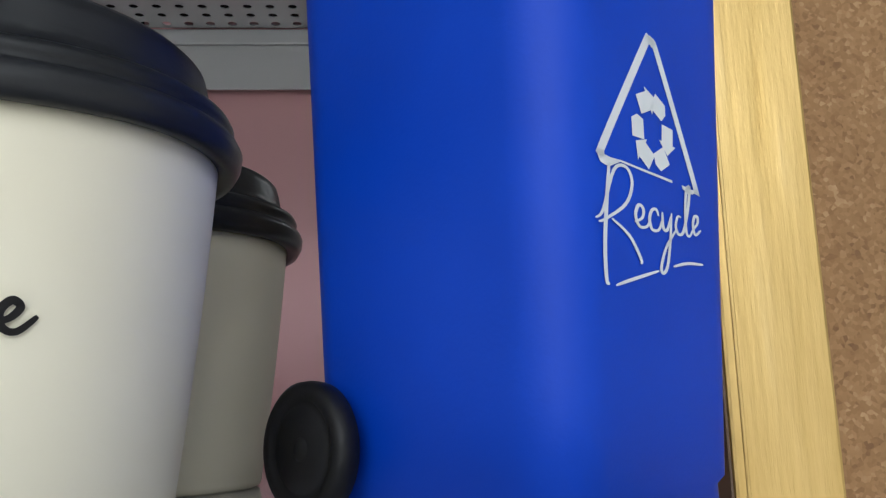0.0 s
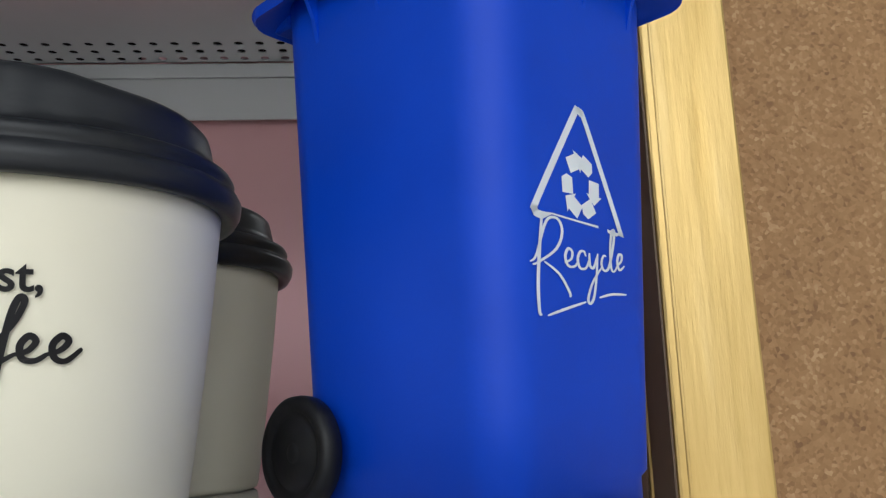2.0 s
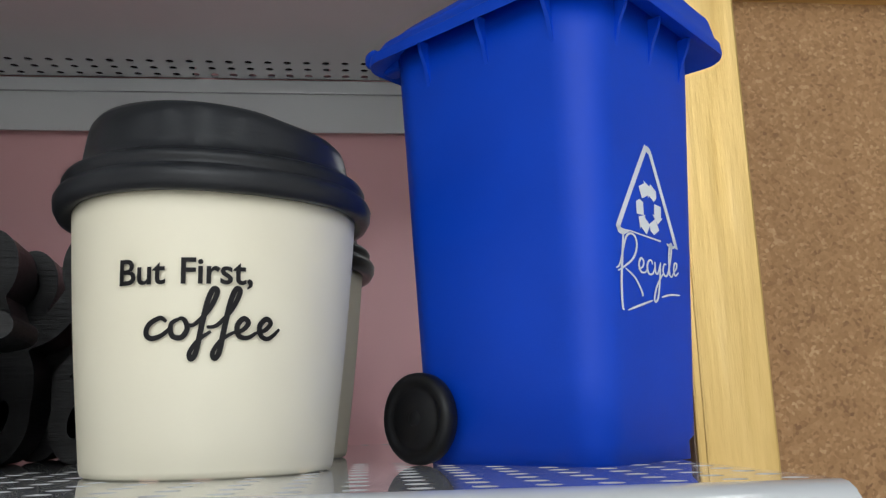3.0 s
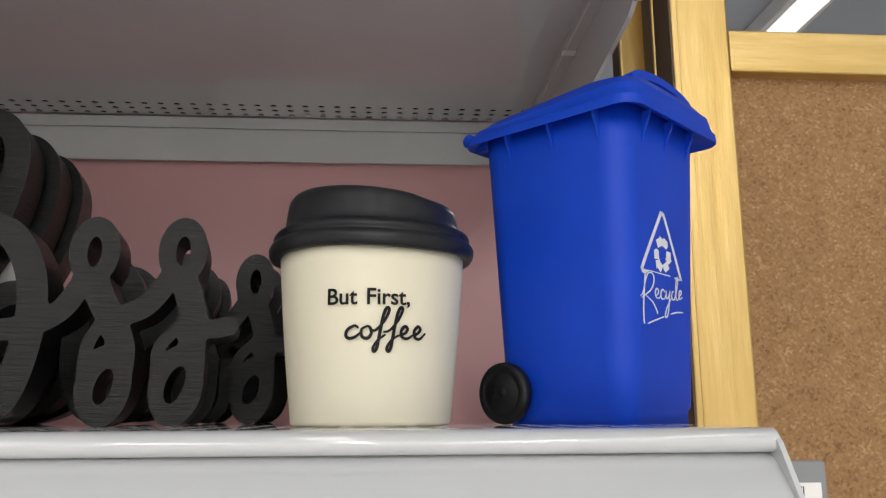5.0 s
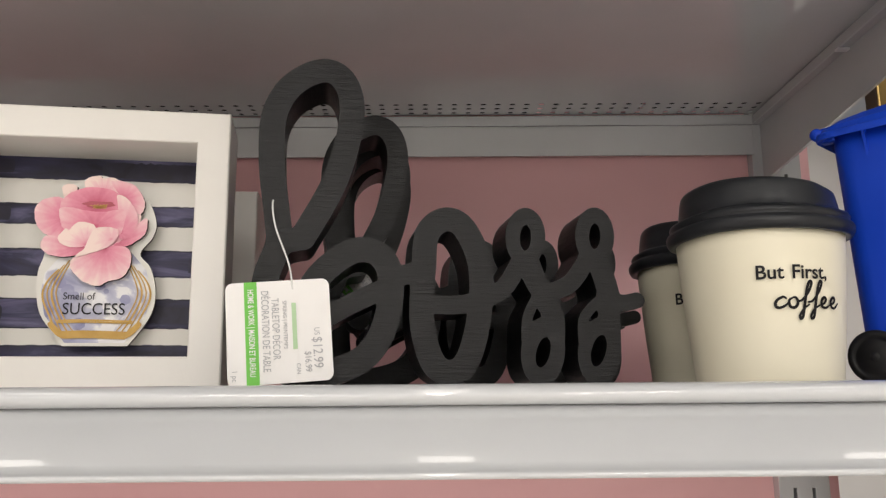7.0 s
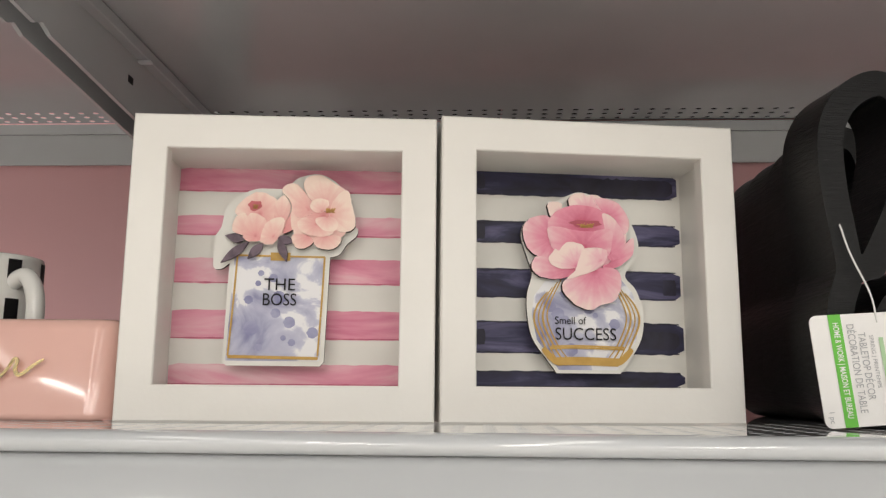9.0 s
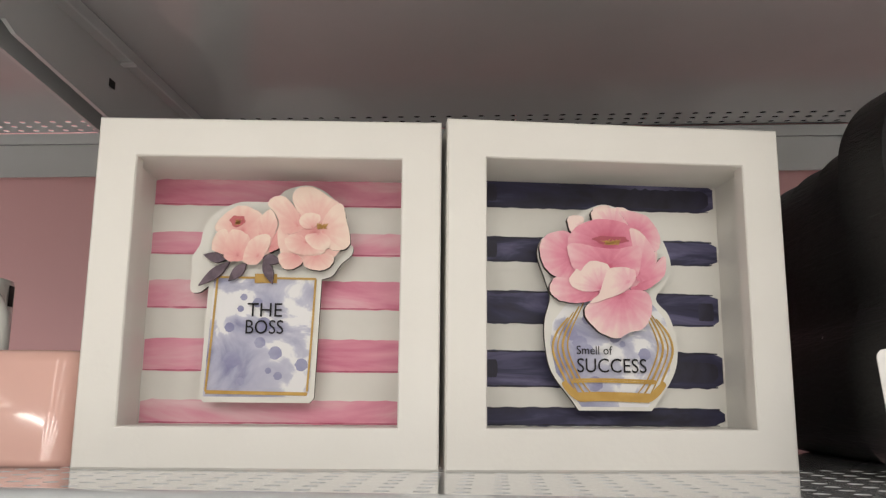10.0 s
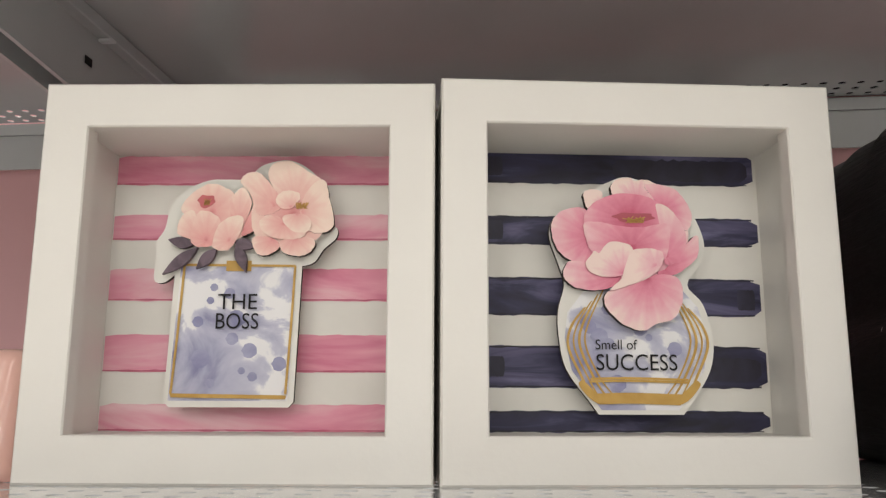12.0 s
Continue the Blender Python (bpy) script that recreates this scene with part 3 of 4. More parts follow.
    for x in (-0.036, 0.036):
        part("handle_arm", box(x - 0.004, x + 0.004, TD / 2 - 0.004, TD / 2 + 0.0060, 0.161, 0.172, 0.0015), BLUE, b)
    # wheels
    wp = [(0.0, -0.0030), (0.0105, -0.0030), (0.0115, -0.0022), (0.0125, -0.0034), (0.0152, -0.0036), (0.0165, -0.0024), (0.0168, 0.0), (0.0165, 0.0024), (0.0150, 0.0036), (0.0, 0.0036)]
    for s in (-1, 1):
        w = part("wheel", lathe(wp, 40), BLACK_PLASTIC_AND_SHADE, b, "black plastic wheel", m=pose(s * (W / 2 + 0.0078), 0.0315, 0.0168, 0, -90 * s, 0), smooth=True)
        part("hub_mark", lathe([(0.0, -0.0036), (0.0022, -0.0034), (0.003, -0.0030)], 16), BLACK_PLASTIC_AND_SHADE, w, smooth=True)
    part("axle", lathe([(0.0, -0.040), (0.0022, -0.040), (0.0022, 0.040), (0.0, 0.040)], 12), BLACK_PLASTIC_AND_SHADE, b, m=pose(0, 0.0315, 0.0168, 0, 90, 0))
    # printed badge on the leaning front face
    lean = (D * (G - 1) / 2) / H
    fy = -(D + 0.0015) / 2 - 0.0004

    def on_face(x, y, z):
        x, z = x * 1.12 - 0.0036, (0.0512 + (z - 0.0375) * 0.69 if z < 0.0781 else z - 0.0015)
        return (x, fy - lean * (z - 0.0085) * 1.005 - 0.0001 + y * 0.3, z)

    ring = smooth_line([(x, z, 0) for x, z in ((0.0012, 0.1124), (-0.0006, 0.1132), (-0.0024, 0.1110), (-0.0185, 0.0832), (-0.0192, 0.0806), (-0.0165, 0.0793), (0.0075, 0.0785))], 5)
    ring2 = [(0.0118, 0.0780), (0.0160, 0.0775), (0.0178, 0.0785), (0.0174, 0.0812), (0.0030, 0.1100), (0.0010, 0.1126)]
    pieces = [stroke([(p.x, p.y) for p in ring], 0.0022, steps=1, taper=False, bend=on_face), stroke(ring2, 0.0020, taper=False, bend=on_face)]
    part("badge_triangle", merge(pieces), WHITE_INK, b, "printed white triangle")
    for a in (90, 210, 330):
        for off, ln in ((-27, 1), (27, 0)):
            c, s = math.cos(radians(a + off)), math.sin(radians(a + off))
            cx, cz = 0.0 + 0.0058 * c, 0.0905 + 0.0072 * s
            ta = radians(a + off - 90)
            ux, uz, vx, vz = math.cos(ta), math.sin(ta), c, s
            shape = [(-0.0026, -0.0022), (0.0022, -0.0022), (0.0030, 0.0002), (0.0018, 0.0024), (-0.0026, 0.0024)] if ln else [(-0.0030, -0.0022), (0.0012, -0.0022), (0.0012, -0.0034), (0.0042, 0.0002), (0.0012, 0.0036), (0.0012, 0.0024), (-0.0030, 0.0024)]
            pts = [(cx + ux * p + vx * q, 0.0, cz + uz * p + vz * q) for p, q in shape]
            part("badge_arrow", ([on_face(*p) for p in pts], [], [tuple(range(len(pts)))]), WHITE_INK, b, "printed white recycling arrow")
    script = [
        [(-0.0165, 0.0775), (-0.0175, 0.066), (-0.0185, 0.050), (-0.0182, 0.0385), (-0.0172, 0.0375)],
        [(-0.0215, 0.0570), (-0.0190, 0.0600), (-0.0150, 0.0740), (-0.0105, 0.0762), (-0.0085, 0.0715), (-0.0110, 0.0640), (-0.0180, 0.0575), (-0.0205, 0.0560)],
        [(-0.0160, 0.0580), (-0.0100, 0.0540), (-0.0060, 0.0475), (-0.0058, 0.0455)],
        [(-0.0078, 0.0590), (-0.0050, 0.0610), (-0.0045, 0.0640), (-0.0062, 0.0650), (-0.0075, 0.0615), (-0.0062, 0.0580), (-0.0035, 0.0583), (-0.0021, 0.0605)],
        [(0.0014, 0.0632), (0.0006, 0.0652), (-0.0012, 0.0645), (-0.0022, 0.0612), (-0.0012, 0.0580), (0.0014, 0.0585), (0.0030, 0.0625)],
        [(0.0030, 0.0650), (0.0032, 0.0598), (0.0048, 0.0592), (0.0066, 0.0645)],
        [(0.0068, 0.0655), (0.0060, 0.0560), (0.0046, 0.0470), (0.0028, 0.0440), (0.0020, 0.0460), (0.0042, 0.0530), (0.0085, 0.0600)],
        [(0.0108, 0.0650), (0.0094, 0.0650), (0.0084, 0.0615), (0.0096, 0.0588), (0.0118, 0.0605), (0.0142, 0.0700), (0.0150, 0.0775), (0.0140, 0.0780), (0.0128, 0.0690), (0.0130, 0.0605), (0.0144, 0.0592), (0.0160, 0.0620)],
        [(0.0158, 0.0618), (0.0180, 0.0645), (0.0182, 0.0670), (0.0168, 0.0668), (0.0160, 0.0635), (0.0170, 0.0602), (0.0195, 0.0625)],
        [(-0.0150, 0.0372), (-0.0080, 0.0405), (0.0010, 0.0445)],
        [(0.0070, 0.0470), (0.0130, 0.0492), (0.0200, 0.0500)],
    ]
    part("badge_lettering", merge([stroke(s, 0.00105 if k != 0 else 0.0012, steps=5, taper=True, bend=on_face) for k, s in enumerate(script)]), WHITE_INK, b, "white script reading Recycle")
    return b


recycling_bin(pose(0.6532, 0.3120, SHELF, 0, 0, 43))


# ---- coffee cup ornaments ----
def coffee_cup(m, label):
    c = thing("cup_ornament", m @ Matrix.Scale(0.975, 4), label, "cup ornament", "coffee cups")
    R0, R1, H = 0.0428, 0.0506, 0.0905

    def uneven(a, r, z):
        return r * (1 + 0.004 * math.sin(3 * a + 1) + 0.003 * math.sin(5 * a)), z

    prof = [(0.0, 0.0), (R0 - 0.0025, 0.0), (R0 - 0.0006, 0.0008), (R0, 0.0025)]
    for k in range(1, 11):
        u = k / 10
        prof.append((R0 + (R1 - R0) * u + 0.0006 * math.sin(math.pi * u), 0.0025 + (H - 0.0025) * u))
    prof += [(R1 - 0.003, H), (0.0, H)]
    part("cup_body", lathe(prof, 72, uneven), CREAM, c, smooth=True)

    def wavy(a, r, z):
        top = max(0.0, (z - 0.103) / 0.016)
        lift = 0.0016 * math.cos(a - radians(205)) + 0.0012 / (1 + math.exp(-14 * math.cos(a - radians(215)) + 1)) - 0.0006
        w = 1 + 0.005 * math.sin(4 * a + 0.6) + 0.004 * math.sin(7 * a)
        return r * w, z + top * lift * 1.6 + 0.0007 * math.sin(3 * a + 2)

    lp = [(0.0, 0.0895), (0.0490, 0.0895), (0.0525, 0.0880), (0.0550, 0.0884), (0.0563, 0.0908), (0.0566, 0.0938), (0.0556, 0.0958), (0.0538, 0.0967), (0.0533, 0.0974), (0.0540, 0.0985), (0.0543, 0.1000), (0.0535, 0.1015), (0.0515, 0.1026),
          (0.0494, 0.1032), (0.0485, 0.1042), (0.0480, 0.1070), (0.0470, 0.1135), (0.0463, 0.1168), (0.0450, 0.1184), (0.0428, 0.1188), (0.0400, 0.1178), (0.0385, 0.1155), (0.0370, 0.1148), (0.0, 0.1148)]
    part("lid", lathe(lp, 96, wavy), LID_BLACK, c, "black lid with rolled rim", smooth=True)

    def wrap(x, y, z):
        r = R0 + (R1 - R0) * z / H + 0.0009 + 0.0006 * math.sin(math.pi * z / H)
        a = x / r
        r *= (1 + 0.004 * math.sin(3 * (a - math.pi / 2) + 1) + 0.003 * math.sin(5 * (a - math.pi / 2)))
        return (r * math.sin(a), -r * math.cos(a) + y * 0.2, z)

    def printed(name, piece, x, z):
        v, e, f = place(piece, x, 0, z)
        bm = bmesh.new()
        vs = [bm.verts.new(p) for p in v]
        for q in f:
            try:
                bm.faces.new([vs[i] for i in q])
            except ValueError:
                pass
        for _ in range(2):
            long_edges = [ed for ed in bm.edges if ed.calc_length() > 0.0022]
            if long_edges:
                bmesh.ops.subdivide_edges(bm, edges=long_edges, cuts=1)
        bmesh.ops.triangulate(bm, faces=bm.faces[:])
        for vv in bm.verts:
            vv.co = wrap(*vv.co)
        return part(name, bm, BLACK_INK, c)

    printed("printed_word", letters("But", 0.0113, squeeze=1.0, bold=0.00020), -0.0240, 0.0592)
    printed("printed_word", letters("First,", 0.0113, squeeze=1.0, bold=0.00020), -0.0040, 0.0592)
    cof = [
        [(0.0085, 0.0175), (0.0062, 0.0192), (0.0022, 0.0165), (0.0012, 0.0125), (0.0032, 0.0104), (0.0068, 0.0116), (0.0098, 0.0146)],
        [(0.0132, 0.0188), (0.0102, 0.0165), (0.0106, 0.0115), (0.0138, 0.0106), (0.0158, 0.0142), (0.0148, 0.0182), (0.0128, 0.0190)],
        [(0.0150, 0.0170), (0.0180, 0.0160), (0.0232, 0.0226), (0.0260, 0.0302), (0.0246, 0.0318), (0.0226, 0.0262), (0.0204, 0.0130), (0.0190, 0.0040), (0.0174, 0.0012), (0.0168, 0.0040), (0.0196, 0.0092), (0.0240, 0.0132)],
        [(0.0225, 0.0150), (0.0262, 0.0160), (0.0312, 0.0230), (0.0340, 0.0306), (0.0326, 0.0320), (0.0306, 0.0262), (0.0284, 0.0130), (0.0270, 0.0040), (0.0254, 0.0014), (0.0248, 0.0042), (0.0276, 0.0094), (0.0322, 0.0130)],
        [(0.0318, 0.0126), (0.0352, 0.0140), (0.0372, 0.0172), (0.0354, 0.0190), (0.0332, 0.0158), (0.0338, 0.0114), (0.0370, 0.0106), (0.0402, 0.0130)],
        [(0.0400, 0.0128), (0.0434, 0.0142), (0.0456, 0.0174), (0.0438, 0.0192), (0.0414, 0.0160), (0.0420, 0.0116), (0.0450, 0.0106), (0.0492, 0.0150)],
    ]
    printed("script_word", merge([stroke([(x * 0.86, z * 0.70) for x, z in s], 0.0017, steps=6) for s in cof]), -0.0146, 0.0352)
    return c


coffee_cup(pose(0.5263, 0.2925, SHELF, 0, 0, 2), "cream coffee cup ornament with black lid and black print")
coffee_cup(pose(0.5280, 0.4030, SHELF, 0, 0, -16), "cream coffee cup ornament standing behind another cup")


# ---- wooden word signs ----
def sign_field(px, pz):
    """Signed distance (mm) to the joined-up wooden word: strokes and rings, negative inside."""
    best = np.full(px.shape, 1e9)

    def run(pts, hw):
        nonlocal best
        line = smooth_line([(x, z, 0) for x, z in pts], 5)
        for p, q in zip(line, line[1:]):
            dx, dz = q.x - p.x, q.y - p.y
            k = np.clip(((px - p.x) * dx + (pz - p.y) * dz) / max(dx * dx + dz * dz, 1e-9), 0, 1)
            best = np.minimum(best, np.hypot(px - p.x - k * dx, pz - p.y - k * dz) - hw)

    def disc(cx, cz, a, c, tilt=0):
        s, co = math.sin(radians(tilt)), math.cos(radians(tilt))
        u, v = (px - cx) * co + (pz - cz) * s, -(px - cx) * s + (pz - cz) * co
        r = np.hypot(u / a, v / c)
        return (r - 1) * min(a, c)

    run([(27, 88), (44, 120), (53, 150), (55, 172), (50, 187), (40, 193), (27, 189), (15, 178), (8, 160), (8, 131), (12, 100), (13, 84), (7, 66), (5, 45), (8, 24), (18, 11), (34, 8), (50, 11)], 7.6)
    run([(13, 84), (27, 88)], 7.0)
    run([(50, 11), (64, 18), (74, 32), (79, 52), (78, 70), (70, 80), (58, 81), (46, 74), (36, 64), (28, 50)], 7.6)
    run([(79, 60), (66, 54), (50, 46), (34, 36)], 6.0)
    run([(80, 66), (92, 68), (100, 74)], 6.0)
    run([(99, 72), (101, 92), (111, 101), (122, 98), (131, 82), (134, 62), (131, 36), (124, 15), (114, 9), (104, 15), (98, 36), (98, 60), (99, 72)], 7.4)
    run([(98, 50), (116, 49), (134, 52), (148, 60), (157, 74)], 5.6)
    for x, lift in ((0.0, 0.0), (44.5, 1.5)):
        best = np.minimum(best, disc(162 + x, 91.5 + lift, 12.6, 18.4, -4))
        best = np.minimum(best, disc(171 + x - (9 if x else 0), 21.5, 13.6, 21.0, -8))
        e = 9 if x else 0
        run([(162 + x, 80 + lift), (167 + x, 66), (173 + x - e * 0.4, 55), (178 + x - e, 42), (178 + x - e, 30)], 7.0)
        run([(168 + x - e * 0.4, 54), (162 + x - e, 42), (161 + x - e, 28)], 3.2)
    run([(172, 56), (188, 62), (198, 74), (203, 84)], 5.6)
    run([(211, 56), (222, 51.5), (232, 53)], 5.0)
    for cx, cz, a, c, tilt in ((162, 91, 3.5, 8.2, -4), (206.5, 93, 3.6, 8.2, -4), (171, 21, 4.2, 9.4, -16), (206, 22, 4.6, 10, -18)):
        best = np.maximum(best, -disc(cx, cz, a, c, tilt))
    best = np.maximum(best, 0.6 - pz)
    return best


def sign_mesh(thick, step=1.5):
    """Marching squares over the word's field gives the two faces; the rim joins them."""
    xs, zs = np.arange(-6, 242, step), np.arange(-1.5, 206, step)
    gx, gz = np.meshgrid(xs, zs, indexing="ij")
    d = sign_field(gx, gz)
    verts, faces, index, rim = [], [], {}, []

    def vert(key, x, z):
        if key not in index:
            index[key] = len(verts)
            verts.append((x / 1000, 0.0, z / 1000))
        return index[key]

    def cross(i, j, p, q):
        k = d[i, j] / (d[i, j] - d[p, q])
        key = (min((i, j), (p, q)), max((i, j), (p, q)))
        return vert(key, gx[i, j] + k * (gx[p, q] - gx[i, j]), gz[i, j] + k * (gz[p, q] - gz[i, j]))

    for i in range(len(xs) - 1):
        for j in range(len(zs) - 1):
            c = [(i, j), (i + 1, j), (i + 1, j + 1), (i, j + 1)]
            ins = [d[a] < 0 for a in c]
            if not any(ins):
                continue
            poly, marks = [], []
            for k in range(4):
                a, b = c[k], c[(k + 1) % 4]
                if ins[k]:
                    poly.append(vert(a, gx[a], gz[a]))
                    marks.append(0)
                if ins[k] != ins[(k + 1) % 4]:
                    poly.append(cross(*a, *b))
                    marks.append(1 if ins[k] else 2)
            faces.append(tuple(poly))
            for k in range(len(poly)):
                if marks[k] == 1 and marks[(k + 1) % len(poly)] == 2:
                    rim.append((poly[k], poly[(k + 1) % len(poly)]))
    n = len(verts)
    verts += [(x, thick, z) for x, _, z in verts]
    sides = [(b, a, n + a, n + b) for a, b in rim]
    faces += [tuple(n + k for k in reversed(f)) for f in faces]
    return verts, faces, sides


SIGN_THICK = 0.038
_sv, _sf, _ss = sign_mesh(SIGN_THICK)
sign_me = bpy.data.meshes.new("word_sign")
sign_me.from_pydata(_sv, [], _sf + _ss)
sign_me.materials.append(BOSS_WOOD)
for k, p in enumerate(sign_me.polygons):
    p.use_smooth = k >= len(_sf)
sign_me.set_sharp_from_angle(angle=radians(40))
for k, (x, y, lab) in enumerate(((0.2208, 0.2635, "black painted wooden cursive word sign reading boss"), (0.2440, 0.364, "black wooden boss sign standing in the second row"),
                                 (0.2440, 0.414, "black wooden boss sign stacked behind the others"), (0.2430, 0.460, "black wooden boss sign at the back of the stack"))):
    s = tagged(new("word_sign", sign_me), lab, "word sign", "boss signs")
    s.matrix_world = pose(x, y, SHELF - 0.0006, 0, 0, 8.5 if k == 0 else 9.0)


def swing_tag(corner_bl, yaw, lean, roll, tie, label):
    """A square white swing tag with a green band, sideways print and a clear plastic loop."""
    g = thing("swing_tag", pose(*corner_bl) @ pose(0, 0, 0, lean, roll, yaw) @ Matrix.Scale(1.06, 4), label, "price tag", "swing tags")
    S = 0.0550
    part("card", slab(rounded_rect_xz(S, S, 0.004), 0.0006), TAG, g)
    part("green_band", merge([([(0.0098, -0.0003, 0.0), (0.0165, -0.0003, 0.0), (0.0165, -0.0003, S), (0.0098, -0.0003, S)], [], [(0, 1, 2, 3)])]), GREEN, g, "printed green band")
    y = -0.0005

    def down(text, size, x, top, squeeze=0.9, bold=0.0):
        return place(letters(text, size, squeeze=squeeze, bold=bold), x, y, top, -90)

    part("band_lettering", merge([down("HOME & WORK | MAISON ET BUREAU", 0.0044, 0.0117, 0.0510, 0.62, 0.00005)]), TAG, g)
    part("lettering", merge([down("DÉCORATION DE TABLE", 0.0056, 0.0187, 0.0500, 0.70), down("TABLETOP DÉCOR", 0.0056, 0.0240, 0.0455, 0.70), down("SPRING | PRINTEMPS", 0.0030, 0.0298, 0.0440, 0.95)]), GREY_INK, g)
    part("price_lettering", merge([down("US", 0.0040, 0.0460, 0.0285), down("$12.99", 0.0072, 0.0450, 0.0235, 0.85), down("$16.99", 0.0050, 0.0405, 0.0160, 0.8), down("CAN", 0.0030, 0.0360, 0.0100)]), GREY_INK, g)
    part("count_lettering", merge([down("1 pc", 0.0040, 0.0025, 0.0085)]), GREY_INK, g)
    part("name_mark", merge([([(0.0345, y, z0), (0.0368, y, z0), (0.0368, y, z1), (0.0345, y, z1)], [], [(0, 1, 2, 3)]) for z0, z1 in ((0.0175, 0.0425),)]), PALE_GREEN, g, "plain pale green bar")
    # loop
    inv = g.matrix_world.inverted()
    a = inv @ Vector(tie)
    hole = Vector((0.0355, 0.0003, 0.0500))
    bm = bmesh.new()
    line = smooth_line([tuple(hole), tuple(hole * 0.72 + a * 0.28 + Vector((0.001, -0.002, 0))), tuple(hole * 0.3 + a * 0.7 + Vector((-0.0015, -0.002, 0))), tuple(a), tuple(a + Vector((0.003, 0.006, 0.004)))], 6)
    tube(bm, line, 0.0005)
    part("loop", bm, CLEAR, g, "clear plastic loop", smooth=True)
    return g


def rounded_rect_xz(w, h, r):
    return [(x + w / 2, z + h / 2) for x, z in rounded_rect(w, h, r)]


def tube(bm, line, r, seg=8):
    rings = []
    for i, p in enumerate(line):
        d = (line[min(i + 1, len(line) - 1)] - line[max(i - 1, 0)]).normalized()
        u = d.orthogonal().normalized()
        v = d.cross(u)
        rr = r[i] if isinstance(r, list) else r
        rings.append([bm.verts.new(p + (u * math.cos(2 * math.pi * k / seg) + v * math.sin(2 * math.pi * k / seg)) * rr) for k in range(seg)])
    for a, b in zip(rings, rings[1:]):
        # match the nearest start so that the skin does not twist
        s = min(range(seg), key=lambda k: (a[0].co - b[k].co).length)
        b[:] = b[s:] + b[:s]
        for k in range(seg):
            bm.faces.new((a[k], a[(k + 1) % seg], b[(k + 1) % seg], b[k]))
    bm.faces.new(rings[0][::-1])
    bm.faces.new(rings[-1])
    bmesh.ops.recalc_face_normals(bm, faces=bm.faces[:])


swing_tag((0.2105, 0.2530, SHELF + 0.0004), 8, -3, -4.0, (0.2300, 0.2640, 1.4080), "white card price tag hanging from the wooden sign")
swing_tag((0.2780, 0.4105, SHELF + 0.03), 4, 0, -40, (0.2850, 0.4160, 1.4050), "white card price tag hanging from the second wooden sign")


# ---- shadow boxes ----
BOX = 0.1775


def ring_slab(B, w, depth):
    """A square picture moulding in one piece, with softened arrises."""
    bm = bmesh.new()
    loops = []
    for o, y in ((0.0, depth), (0.0, 0.0009), (0.0009, 0.0), (w - 0.0007, 0.0), (w, 0.0008), (w, depth)):
        loops.append([bm.verts.new((x, y, z)) for x, z in ((o, o), (B - o, o), (B - o, B - o), (o, B - o))])
    for a, b in zip(loops, loops[1:] + loops[:1]):
        for k in range(4):
            bm.faces.new((a[k], a[(k + 1) % 4], b[(k + 1) % 4], b[k]))
    bmesh.ops.recalc_face_normals(bm, faces=bm.faces[:])
    return bm


def ragged(x0, x1, z0, z1, seed, end_round=0.0, rough=0.0007):
    """A brushed stripe with uneven long edges."""
    r = random.Random(seed)
    n = 46
    top, bot = [], []
    pa, pb = r.random() * 9, r.random() * 9
    for k in range(n + 1):
        u = k / n
        x = x0 + (x1 - x0) * u
        e = 0.0
        if end_round:
            e = end_round * max(0.0, 1 - min(u, 1 - u) * n / 3.0) ** 2
        top.append((x, z1 - e + rough * (noise.noise((u * 22 + pa, seed, 0)) + 0.6 * noise.noise((u * 70 + pa, seed, 3)))))
        bot.append((x, z0 + e + rough * (noise.noise((u * 22 + pb, seed, 7)) + 0.6 * noise.noise((u * 70 + pb, seed, 5)))))
    verts = [(x, 0, z) for p, q in zip(top, bot) for x, z in (p, q)]
    faces = [(2 * k, 2 * k + 1, 2 * k + 3, 2 * k + 2) for k in range(n)]
    return verts, [], faces


